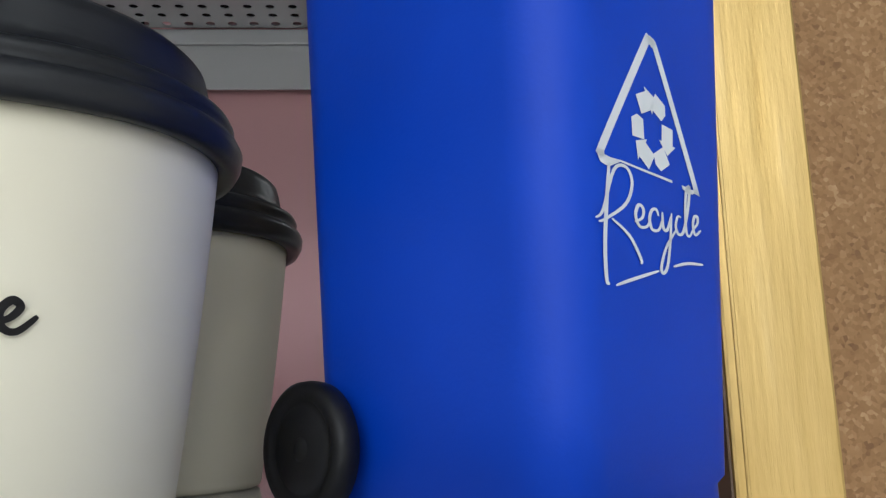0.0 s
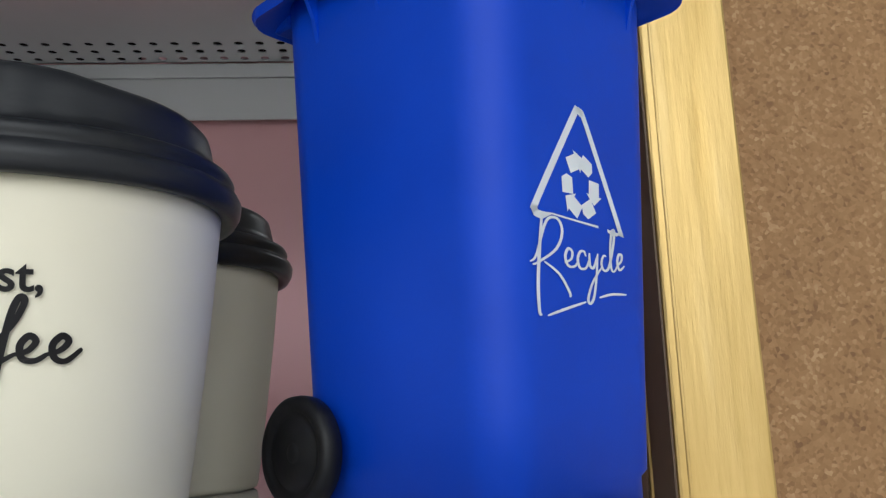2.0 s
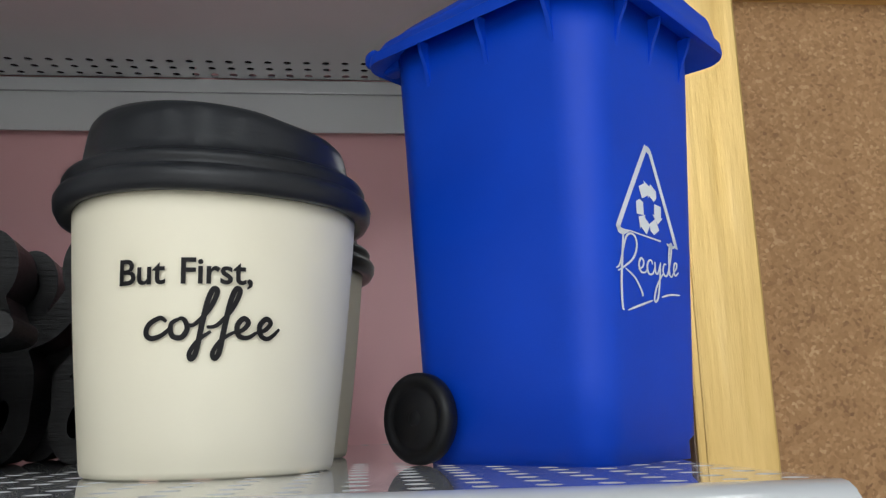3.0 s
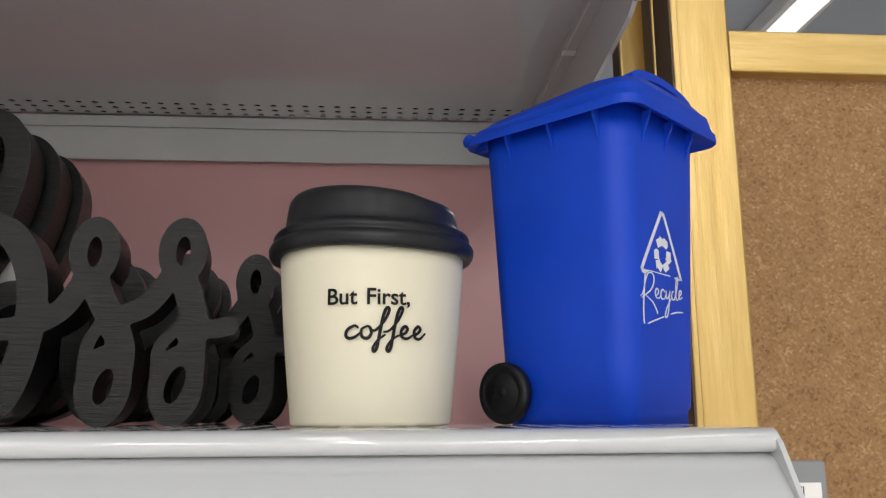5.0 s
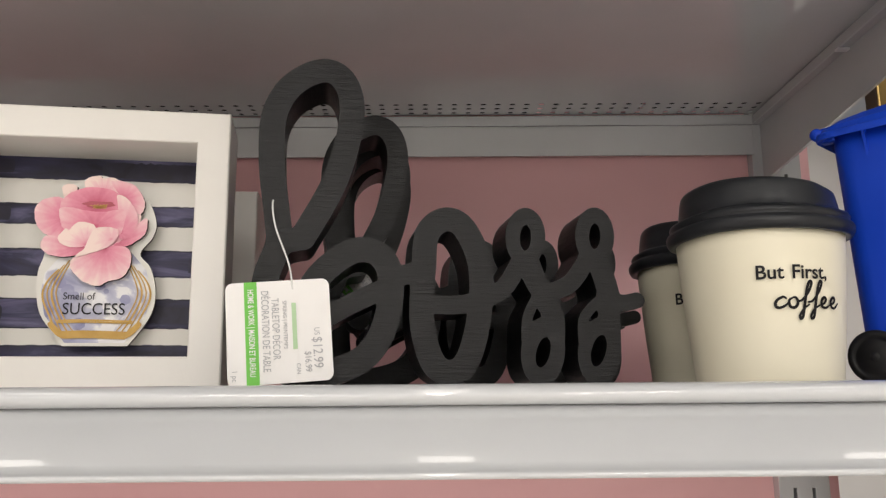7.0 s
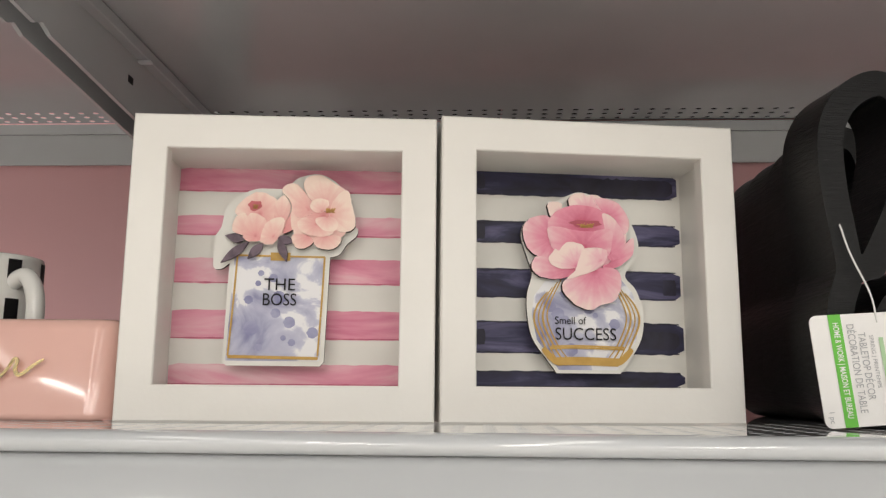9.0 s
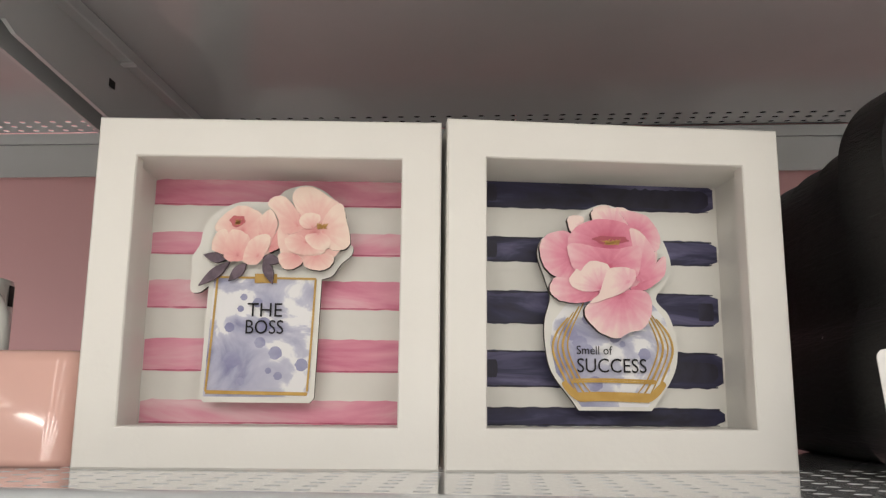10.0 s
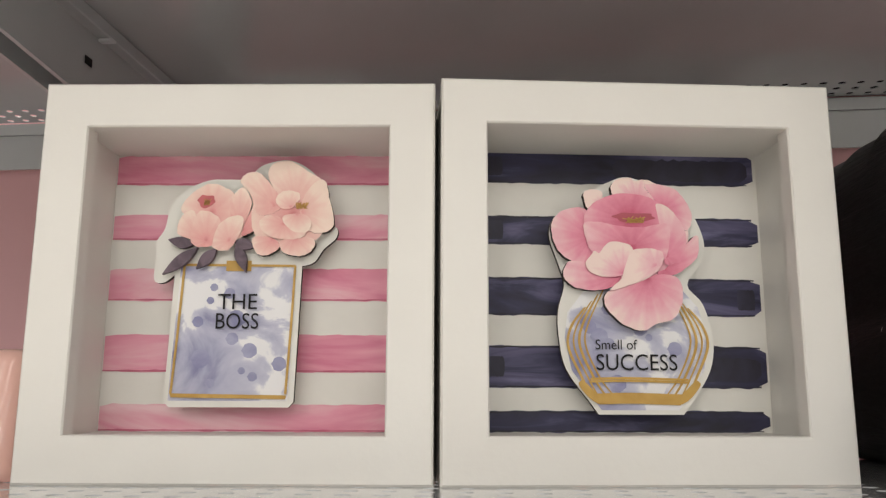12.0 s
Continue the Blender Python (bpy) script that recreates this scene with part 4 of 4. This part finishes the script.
def petal(outline, foot, y, paint, parent, pale=0.0, seed=0, cut=0.0):
    """One sawn, printed petal: a gently domed skin from its foot to a ragged rim, with a burnt edge where it is cut out."""
    rng = random.Random(seed)
    rim = [(p.x + rng.uniform(-1, 1) * 0.00018, p.y + rng.uniform(-1, 1) * 0.00018) for p in smooth_line([(x, z, 0) for x, z in outline], 5, True)]
    n, rings = len(rim), 6
    far = max(math.hypot(x - foot[0], z - foot[1]) for x, z in rim)
    verts, faces, reach = [(foot[0], y, foot[1])], [], [pale]
    for k in range(1, rings + 1):
        u = k / rings
        for i, (x, z) in enumerate(rim):
            dx, dz = (x - foot[0]) * u, (z - foot[1]) * u
            ang = math.atan2(dz, dx)
            streak = (0.06 * math.sin(13 * ang + seed) + 0.05 * math.sin(31 * ang + 2 * seed)) * u
            verts.append((foot[0] + dx, y - 0.00004 * math.sin(math.pi * u), foot[1] + dz))
            reach.append(0.25 + 0.75 * math.hypot(dx, dz) / far + pale + streak)
    for i in range(n):
        j = (i + 1) % n
        faces.append((0, 1 + i, 1 + j))
        for k in range(rings - 1):
            a = 1 + k * n
            faces.append((a + i, a + n + i, a + n + j, a + j))
    top = len(faces)
    if cut:
        last, base = 1 + (rings - 1) * n, len(verts)
        for x, z in rim:
            verts.append((x, y + cut, z))
            reach.append(0.0)
        for i in range(n):
            j = (i + 1) % n
            faces.append((last + i, base + i, base + j, last + j))
    o = part("petal", (verts, [], faces), paint, parent, smooth=True)
    o.data.materials.append(CUT_EDGE)
    for p in o.data.polygons[top:]:
        p.material_index = 1
        p.use_smooth = False
    o.data.set_sharp_from_angle(angle=radians(35))
    o.data.attributes.new("reach", "FLOAT", "POINT").data.foreach_set("value", reach)
    return o


def bloom(parent, origin, y, paint, heart, seed, petals, heart_at, stamens_at, grow=1.0):
    """A peony from its petals, hindmost first. Each: outline (mm), foot (mm), paleness, sawn edge or not."""
    ox, oz = origin
    mm = lambda p: (ox + p[0] * grow / 1000, oz + p[1] * grow / 1000)
    for k, (outline, foot, pale, sawn) in enumerate(petals):
        petal([mm(p) for p in outline], mm(foot), y - 0.0002 - 0.00016 * k, paint, parent, pale, seed * 40 + k, 0.0036 if sawn else 0.0)
    if heart_at:
        (hx, hz), a, b, depth = mm(heart_at[:2]), heart_at[2] / 1000, heart_at[3] / 1000, heart_at[4]
        part("heart", ([(hx + a * (1 + 0.12 * math.sin(5 * i)) * math.cos(2 * math.pi * i / 28), y - 0.0002 - 0.00016 * depth - 0.00008, hz + b * (1 + 0.2 * math.sin(7 * i)) * math.sin(2 * math.pi * i / 28)) for i in range(28)], [], [tuple(range(28))]), heart, parent)
    (sx, sz), w, depth = mm(stamens_at[:2]), stamens_at[2] / 1000, stamens_at[3]
    r = random.Random(seed)
    st = []
    for i in range(18):
        x0, x1 = r.uniform(-0.7, 0.7) * w, r.uniform(-1, 1) * w
        st.append(stroke([(sx + x0, sz - 0.0012), (sx + (x0 + x1) / 2, sz + 0.0002), (sx + x1, sz + r.uniform(0.0006, 0.0022))], 0.0005, y=y - 0.0002 - 0.00016 * depth - 0.00008, steps=2))
    part("stamens", merge(st), STAMEN, parent)


ROSE_PETALS = (
    (((-20, 62), (8, 58), (22, 70), (22, 88), (2, 98), (-20, 90)), (0, 78), -0.10, False),
    (((-11, 102), (-8, 106), (-2, 107), (0, 105.5), (6, 106), (12, 102), (9, 96), (-8, 97)), (1, 95), 0.30, True),
    (((5, 104), (17, 102.5), (23, 97), (26, 90), (25, 84.5), (22, 83), (14, 91), (8, 98)), (13, 92), 0.0, True),
    (((-24, 98), (-22.5, 100.5), (-18, 101), (-15, 99), (-18, 93), (-22, 92)), (-15, 94), 0.55, True),
    (((-39, 84), (-35, 90), (-27, 92.5), (-22, 90), (-23, 80), (-20, 72), (-24, 66.5), (-31, 68), (-37, 74)), (-20, 79), -0.08, True),
    (((-34, 63), (-31, 67.5), (-24, 67), (-16, 63), (-8, 61), (-10, 57), (-18, 54.5), (-28, 55.5), (-33, 59)), (-9, 61), 0.0, True),
    (((9, 63), (17, 66), (22.5, 74), (23, 76.5), (28, 80), (28, 72), (24.5, 67), (17, 62), (11, 61.5)), (12, 64), 0.0, True),
    (((-14, 54), (-5, 56), (7, 61.5), (17, 61), (20, 54), (18.5, 47), (15, 42), (7, 39.5), (1, 36.5), (-8, 39.5), (-14, 45.5), (-16, 50)), (4, 60), 0.08, True),
    (((-24, 87), (-21, 93), (-12.5, 98), (-2, 99), (9, 96), (16, 87), (11, 82), (-11, 83), (-22, 80)), (-3, 86), -0.28, False),
    (((9, 94), (16, 92), (21.5, 83.5), (22.5, 76.5), (18.5, 68), (12.5, 66.5), (12, 72), (15, 80)), (13, 70), 0.12, False),
    (((-24, 85), (-16, 85.5), (-10, 84), (3, 83.5), (14, 85), (14.5, 76), (10, 68), (-11, 70), (-20, 71.5), (-23, 76)), (-3, 74), 0.0, False),
    (((-24, 66), (-20, 72), (-18, 71), (-13.5, 76), (-8, 76.5), (-2, 73), (-5, 63.5), (-11, 60.5), (-20, 61.5)), (-7, 62), 0.30, False),
    (((-13.5, 54.5), (-8, 60), (-3, 72), (5, 73.5), (11, 72), (11, 67), (6.5, 61.5), (-2, 57.5)), (8, 66), 0.42, False))
BLUSH_LEFT = (
    (((-22, 80), (-6, 78), (4, 82), (2, 96), (-12, 102), (-24, 96)), (-10, 88), -0.05, False),
    (((-27.5, 92), (-25, 99.5), (-16, 106), (-7, 104), (-2, 99.5), (-0.5, 90.5), (-12, 85.5)), (-13, 92), 0.10, True),
    (((-29.5, 84), (-27.5, 90), (-22.5, 93), (-19, 85.5), (-18.5, 76.5), (-22.5, 78.5), (-28, 80.5)), (-19, 80), 0.20, True),
    (((2, 82), (4, 89.5), (8.5, 96.5), (10.3, 89.5), (9, 84.5), (4.5, 81), (1.5, 80.5)), (2, 83), -0.05, True),
    (((-4.5, 98), (1.5, 104), (5.5, 98), (5.2, 93), (2, 85.5), (-3.2, 86.5)), (0, 88), 0.22, False),
    (((-22.5, 78.5), (-22, 86.5), (-18.5, 92.5), (-12, 91), (-8.5, 86.5), (-11, 76.5), (-17.5, 74.8), (-21, 75.8)), (-15, 78), 0.10, False),
    (((-12, 76.5), (-9.5, 85.5), (-3, 90), (2, 89), (1.5, 83), (-3, 74.5), (-7.5, 73), (-11.5, 74.5)), (-4, 78), 0.22, False))
BLUSH_RIGHT = (
    (((9, 79), (22, 75), (37, 78), (42, 90), (36, 106), (14, 105), (6, 94)), (26, 91), -0.05, False),
    (((0, 107), (3, 111), (8.5, 111.5), (13.5, 107), (18.5, 100.5), (20, 94), (13.5, 90.5), (8.5, 91.5), (5, 100.5)), (17, 95), 0.10, True),
    (((13.5, 109), (15, 115.5), (24, 117), (34, 111), (39, 107), (34, 98), (25, 94.5), (17.5, 102)), (27, 97), 0.22, True),
    (((29, 93), (34, 104.5), (40.5, 107.5), (43, 99.5), (45.5, 85.5), (39, 81.5), (32.5, 84)), (30, 92), 0.25, True),
    (((7, 76.5), (8.5, 80), (15, 79.5), (20.5, 75.5), (16, 71.5), (10.5, 71)), (17, 79), 0.05, True),
    (((21, 78), (29, 79.5), (36.5, 78.5), (36, 73.5), (31, 70.5), (23.5, 71.5), (20.5, 74.5)), (27, 80), 0.05, True),
    (((17.5, 98), (21, 102), (28, 101.5), (29, 98), (25, 93.5), (20, 94)), (25, 94), 0.35, False),
    (((10, 86.5), (13.5, 90), (20, 89), (25, 83), (32.5, 82.5), (30, 79), (21, 78.5), (13.5, 81)), (22, 86), 0.0, False),
    (((21, 89), (29, 91), (34.5, 88), (34, 82.5), (26, 82.5)), (28, 91), 0.30, False))


def shadow_box(m, label, navy):
    s = thing("shadow_box", m @ Matrix.Scale(1.022 if navy else 1.012, 4), label, "shadow box", "shadow boxes")
    B, D, w = BOX, 0.052, 0.0205
    part("frame_front", ring_slab(B, w, 0.0100), WHITE_WOOD, s, "white painted front moulding")
    e = 0.0150
    part("box_side", box(0.0002, e, 0.0101, D, 0.0002, B - 0.0002), WHITE_WOOD, s)
    part("box_side", box(B - e, B - 0.0002, 0.0101, D, 0.0002, B - 0.0002), WHITE_WOOD, s)
    part("box_bottom", box(e + 0.0001, B - e - 0.0001, 0.0101, D, 0.0002, w - 0.0004), WHITE_WOOD, s)
    part("box_top", box(e + 0.0001, B - e - 0.0001, 0.0101, D, B - w + 0.0004, B - 0.0002), WHITE_WOOD, s)
    back = part("back_card", box(e + 0.0001, B - e - 0.0001, 0.0470, 0.0500, w - 0.0003, B - w + 0.0003), PAPER, s, "striped paper card")
    y = 0.0468

    def lay(name, q, depth, paint, label=""):
        part(name, ([(a, depth, b) for a, _, b in q[0]], q[1], q[2]), paint, back, label)

    if navy:
        for k, (z0, z1) in enumerate(((0.0205, 0.0305), (0.0413, 0.0613), (0.0760, 0.0945), (0.1108, 0.1252), (0.1420, 0.1592))):
            zz = (z0 + z1) / 2
            x1 = B - e - (0.0014, 0.0012, 0.0020, 0.0012, 0.0020)[k]
            lay("stripe", ragged(e + 0.0006, x1, z0, z1, 11 + k, 0.003, 0.0008), y, NAVY_WASH, "navy watercolour stripe")
            lay("stripe_edge", ragged(e + 0.0010, x1 - 0.0030, z1 - 0.0010, z1 - 0.0002, 21 + k, 0.0, 0.0005), y - 0.0002, NAVY_DARK)
            lay("stripe_edge", ragged(e + 0.0010, x1 - 0.0034, z0 + 0.0002, z0 + 0.0009, 26 + k, 0.0, 0.0005), y - 0.0002, NAVY_DARK)
            if k in (1, 4, 3):
                lay("blot", ragged(e + 0.004, e + 0.018, zz - 0.0048, zz + 0.0048, 31 + k, 0.003, 0.0005), y - 0.0003, NAVY_DARK)
            if k == 2:
                lay("blot", ragged(x1 - 0.012, x1 - 0.003, zz - 0.006, zz + 0.004, 31 + k, 0.003, 0.0005), y - 0.0003, NAVY_DARK)
            if k in (1, 4):
                lay("blot", ragged(B * 0.50, x1 - 0.003, zz - 0.0065, zz + 0.0045, 41 + k, 0.003, 0.0010), y - 0.0003, NAVY_DARK)
    else:
        for k, (z0, z1) in enumerate(((0.0205, 0.0333), (0.0486, 0.0667), (0.0832, 0.0993), (0.1136, 0.1267), (0.1420, 0.1572))):
            lay("stripe", ragged(e + 0.0006, B - e - 0.0006, z0, z1, 61 + k, 0.0008, 0.0006), y, PINK_WASH, "pink watercolour stripe")
            lay("stripe_edge", ragged(e + 0.0006, B - e - 0.0006, z0 + 0.0002, z0 + 0.0010, 71 + k, 0.0, 0.0004), y - 0.0002, PINK_DARK)
    # raised wooden cut-out
    if navy:
        cx = 0.0942
        right = [(0.0245, 0.0345), (0.0335, 0.0490), (0.0355, 0.0640), (0.0315, 0.0790), (0.0247, 0.0880), (0.0320, 0.0990), (0.0335, 0.1095), (0.0270, 0.1240), (0.0130, 0.1335)]
        left = [(-0.0015, 0.1390), (-0.0110, 0.1365), (-0.0180, 0.1325), (-0.0225, 0.1250), (-0.0360, 0.1205), (-0.0402, 0.1110), (-0.0360, 0.0970), (-0.0335, 0.0876), (-0.0365, 0.0760), (-0.0366, 0.0640), (-0.0335, 0.0490), (-0.0230, 0.0345)]
        outline = [(cx - 0.0195, 0.0290), (cx + 0.0205, 0.0290)] + [(p.x + cx, p.y) for p in smooth_line([(x * 1.02, 0.029 + (z - 0.029) * 1.03, 0) for x, z in right + left], 5)]
        bottle = [(0.0185, 0.0310), (0.0310, 0.0490), (0.0335, 0.0640), (0.0295, 0.0790), (0.0200, 0.0900), (-0.0220, 0.0900), (-0.0330, 0.0760), (-0.0345, 0.0640), (-0.0315, 0.0490), (-0.0180, 0.0310)]
    else:
        cx = 0.0832
        right = [(0.0302, 0.0985), (0.0360, 0.1005), (0.0405, 0.1070), (0.0460, 0.1120), (0.0465, 0.1170), (0.0410, 0.1210), (0.0415, 0.1330), (0.0340, 0.1450), (0.0220, 0.1512)]
        left = [(0.0090, 0.1485), (0.0020, 0.1420), (-0.0080, 0.1415), (-0.0170, 0.1410), (-0.0280, 0.1360), (-0.0350, 0.1270), (-0.0370, 0.1170), (-0.0410, 0.1100), (-0.0405, 0.1040), (-0.0407, 0.0920), (-0.0360, 0.0905), (-0.0310, 0.0940)]
        outline = [(cx - 0.0325, 0.0345), (cx - 0.0300, 0.0320), (cx + 0.0260, 0.0320), (cx + 0.0283, 0.0345)] + [(p.x + cx, p.y) for p in smooth_line([(x, z, 0) for x, z in right + left], 5)]
        bottle = [(0.0255, 0.0350), (0.0275, 0.0985), (-0.0280, 0.0985), (-0.0305, 0.0350)]
    cut = plaque = part("cut_out", slab(outline, 0.0030), PAPER, s, "white painted plywood bottle shape with burnt edge", m=pose(0, 0.0340, 0))
    plaque.data.materials.append(CUT_EDGE)
    for p in plaque.data.polygons:
        if abs(p.normal.y) < 0.5:
            p.material_index = 1
    for dx in (-0.012, 0.012):
        part("spacer", box(cx + dx - 0.006, cx + dx + 0.006, 0.0030, 0.0128, 0.058, 0.072), PAPER, cut)
    n = len(bottle)
    part("bottle_print", ([(cx + x, -0.0002, z) for x, z in bottle], [], [tuple(range(n))]), LILAC_WASH, cut, "lilac watercolour bottle print")
    r = random.Random(3 if navy else 8)
    blots = []
    for k in range(22):
        u = r.uniform(-1, 1) * (0.026 if navy else 0.021)
        z = r.uniform(0.042, 0.078) if navy else r.uniform(0.042, 0.090)
        rad = r.uniform(0.0015, 0.0045)
        q = 14
        blots.append(([(cx + u + rad * (1 + 0.12 * math.sin(3 * i)) * math.cos(2 * math.pi * i / q), -0.0003 - 0.00002 * k, z + rad * math.sin(2 * math.pi * i / q)) for i in range(q)], [], [tuple(range(q))]))
    for k, bl in enumerate(blots[:9 if navy else 12]):
        part("blot", bl, LILAC_BLOT, cut)
    gold_lines = []
    if navy:
        for k in range(4):
            o = 0.0031 * k - 0.0048
            for sx in (-1, 1):
                gold_lines.append(stroke([(cx + sx * (0.0200 + o), 0.0830 - o), (cx + sx * (0.0275 + o * 0.8), 0.0700), (cx + sx * (0.0290 + o * 0.9), 0.0600), (cx + sx * (0.0230 + o * 0.9), 0.0460), (cx + sx * (0.0175 + o), 0.0365 - o * 0.3)], 0.0008 + 0.0004 * (k % 2), y=-0.0009 - 0.00003 * k))
        for k, z in enumerate((0.0345, 0.0360, 0.0376, 0.0440, 0.0452)):
            hw = 0.0190 + (0.004 if k > 2 else 0.0005 * k)
            gold_lines.append(stroke([(cx - hw, z), (cx - hw * 0.2, z + 0.0004), (cx + hw, z - 0.0003)], 0.0019 if k < 3 else 0.0011, y=-0.0011 - 0.00003 * k, taper=False))
        for sx in (-1, 1):
            gold_lines.append(stroke([(cx + sx * 0.0280, 0.0440), (cx + sx * 0.0230, 0.0385), (cx + sx * 0.0180, 0.0345)], 0.0040, y=-0.0012))
    else:
        for p, q in (((-0.0292, 0.0380), (-0.0262, 0.0985)), ((0.0245, 0.0380), (0.0270, 0.0985)), ((-0.0294, 0.0378), (0.0248, 0.0370)), ((-0.0265, 0.0990), (0.0272, 0.0985)), ((-0.0290, 0.0370), (0.0246, 0.0363))):
            gold_lines.append(stroke([(cx + p[0], p[1]), (cx + (p[0] + q[0]) / 2 + 0.0002, (p[1] + q[1]) / 2), (cx + q[0], q[1])], 0.0011, y=-0.0009 - 0.00002 * len(gold_lines), taper=False))
        gold_lines.append(stroke([(cx - 0.006, 0.0985), (cx + 0.006, 0.0985)], 0.0050, y=-0.0010, taper=False))
    for line in gold_lines:
        part("gold_stroke", line, GOLD_INK, cut)
    if navy:
        part("lettering", merge([place(letters("Smell of", 0.0066, squeeze=0.92), cx - 0.0206, -0.0016, 0.0588), place(letters("SUCCESS", 0.0108, squeeze=0.90), cx - 0.0206, -0.0016, 0.0492)]), BLACK_INK, cut)
        fl = part("flower", slab([(cx - 0.001 + 0.021 * math.cos(2 * math.pi * k / 40), 0.1050 + 0.019 * math.sin(2 * math.pi * k / 40)) for k in range(40)], 0.0030), CUT_EDGE, s, "pink peony cut from plywood, printed petals", m=pose(0, 0.0340 - 0.0042, 0))
        bloom(fl, (cx, 0.0290), -0.0004, ROSE, ROSE_HEART, 5, ROSE_PETALS, (-1, 88, 10, 2.4, 9), (-1, 86.5, 6, 10), 1.045)
    else:
        part("lettering", merge([place(letters("THE", 0.0107, align="CENTER", squeeze=0.98), cx + 0.0004, -0.0016, 0.0776), place(letters("BOSS", 0.0107, align="CENTER", squeeze=0.86), cx + 0.0004, -0.0016, 0.0684)]), BLACK_INK, cut)
        for fx, fz, w, h, petals, heart_at, stamens_at, lift in ((-0.0100, 0.1205, 0.0125, 0.0100, BLUSH_LEFT, (-16, 97.5, 4.2, 3.2, 2), (-16, 96.5, 2.5, 2), 0.0), (0.0240, 0.1255, 0.0130, 0.0120, BLUSH_RIGHT, None, (30, 94.5, 4.5, 7), 0.0006)):
            fl = part("flower", slab([(cx + fx + w * math.cos(2 * math.pi * k / 40), fz + h * math.sin(2 * math.pi * k / 40)) for k in range(40)], 0.0026), CUT_EDGE, s, "blush peony cut from plywood, printed petals", m=pose(0, 0.0340 - 0.0040 - lift, 0))
            bloom(fl, (cx, 0.0320), -0.0004, BLUSH, BLUSH_HEART, 9 + len(petals), petals, heart_at, stamens_at)
        for fx, fz, a, ln in ((-0.0192, 0.1070, 219, 0.0210), (-0.0103, 0.1064, 227, 0.0135), (-0.0010, 0.1090, 290, 0.0150), (-0.0215, 0.1080, 168, 0.0125), (-0.0020, 0.1095, 349, 0.0110)):
            pts = []
            for k in range(9):
                u = k / 8
                pts.append((ln * u, 0.0032 * math.sin(math.pi * u) * (1 - 0.3 * u)))
            pts += [(x, -z) for x, z in pts[-2:0:-1]]
            c, sn = math.cos(radians(a)), math.sin(radians(a))
            lf = part("leaf", slab([(cx + fx + c * x - sn * z, fz + sn * x + c * z) for x, z in pts], 0.0026), LEAF, s, "dull purple wooden leaf", m=pose(0, 0.0340 - 0.0046, 0))
    return s


shadow_box(pose(-0.1712, 0.2730, SHELF, 0, 0, 5.0), "white wooden shadow box with pink stripes and blush peonies", False)
shadow_box(pose(0.0110, 0.2868, SHELF, 0, 0, 8.9), "white wooden shadow box with navy stripes and pink peony", True)
shadow_box(pose(-0.0170, 0.5070, SHELF, 0, 0, 3.0), "white wooden navy striped shadow box standing in the back row", True)


# ---- pink desk tidy and mug at the end ----
pk = thing("pink_name_block", pose(-0.2400, 0.3040, SHELF), "glossy pink ceramic block with a gold script word", "desk ornament")
part("block", loft([(0.0, 0.124, 0.052, 0.012), (0.0015, 0.1275, 0.0555, 0.013), (0.004, 0.128, 0.056, 0.0135), (0.030, 0.1225, 0.0475, 0.0125, 0.0035), (0.052, 0.1180, 0.0410, 0.0115, 0.0065), (0.0570, 0.1150, 0.038, 0.011, 0.0075), (0.0588, 0.1090, 0.032, 0.009, 0.0080)]), PINK_CERAMIC, pk, smooth=True)
lean = lambda x, y, z: (x - 0.017, -0.0284 + 0.152 * z - 0.0004 + y, z)
part("script_word", merge([stroke(s, 0.0022, thick=0.0006, bend=lean) for s in (
    [(0.020, 0.030), (0.0225, 0.0345), (0.0245, 0.0335), (0.0240, 0.0290), (0.0262, 0.0255), (0.0300, 0.0270), (0.0345, 0.0310), (0.0400, 0.0345)],
    [(0.004, 0.026), (0.009, 0.033), (0.014, 0.029), (0.012, 0.0245), (0.0165, 0.025), (0.0225, 0.0335)],
    [(-0.030, 0.026), (-0.022, 0.040), (-0.017, 0.044), (-0.018, 0.030), (-0.013, 0.0245), (-0.004, 0.030), (0.004, 0.026)])]), BRASS, pk, "raised gold script")

mg = thing("striped_mug", pose(-0.3267, 0.3960, SHELF), "white glazed mug with black bars round its rim", "mug")
part("mug_body", lathe([(0.0, 0.0), (0.033, 0.0), (0.036, 0.003), (0.037, 0.010), (0.037, 0.108), (0.0363, 0.1115), (0.0350, 0.1120), (0.0338, 0.110), (0.0335, 0.02), (0.0, 0.015)], 48), WHITE_CERAMIC, mg, smooth=True)
bm = bmesh.new()
tube(bm, smooth_line([(0.034, 0, 0.092), (0.050, 0, 0.095), (0.062, 0, 0.082), (0.064, 0, 0.060), (0.056, 0, 0.038), (0.034, 0, 0.028)], 6), 0.0062, 12)
part("handle", bm, WHITE_CERAMIC, mg, smooth=True, m=pose(0, 0, 0, 0, 0, -30))
bars = []
for k in range(8):
    a0 = radians(k * 45 + 5)
    w = radians(15)
    v = []
    for i in range(5):
        a = a0 + w * i / 4
        v += [(0.0374 * math.cos(a), 0.0374 * math.sin(a), 0.0), (0.0374 * math.cos(a), 0.0374 * math.sin(a), 0.108)]
    bars.append((v, [], [(2 * i, 2 * i + 2, 2 * i + 3, 2 * i + 1) for i in range(4)]))
for b in bars:
    part("black_bar", ([(x, y, 0.094 if z == 0 else z) for x, y, z in b[0]], b[1], b[2]), BLACK_INK, mg)
for b in bars:
    part("black_bar", ([(x, y, 0.02 if z == 0 else 0.080) for x, y, z in b[0]], b[1], b[2]), BLACK_INK, mg)
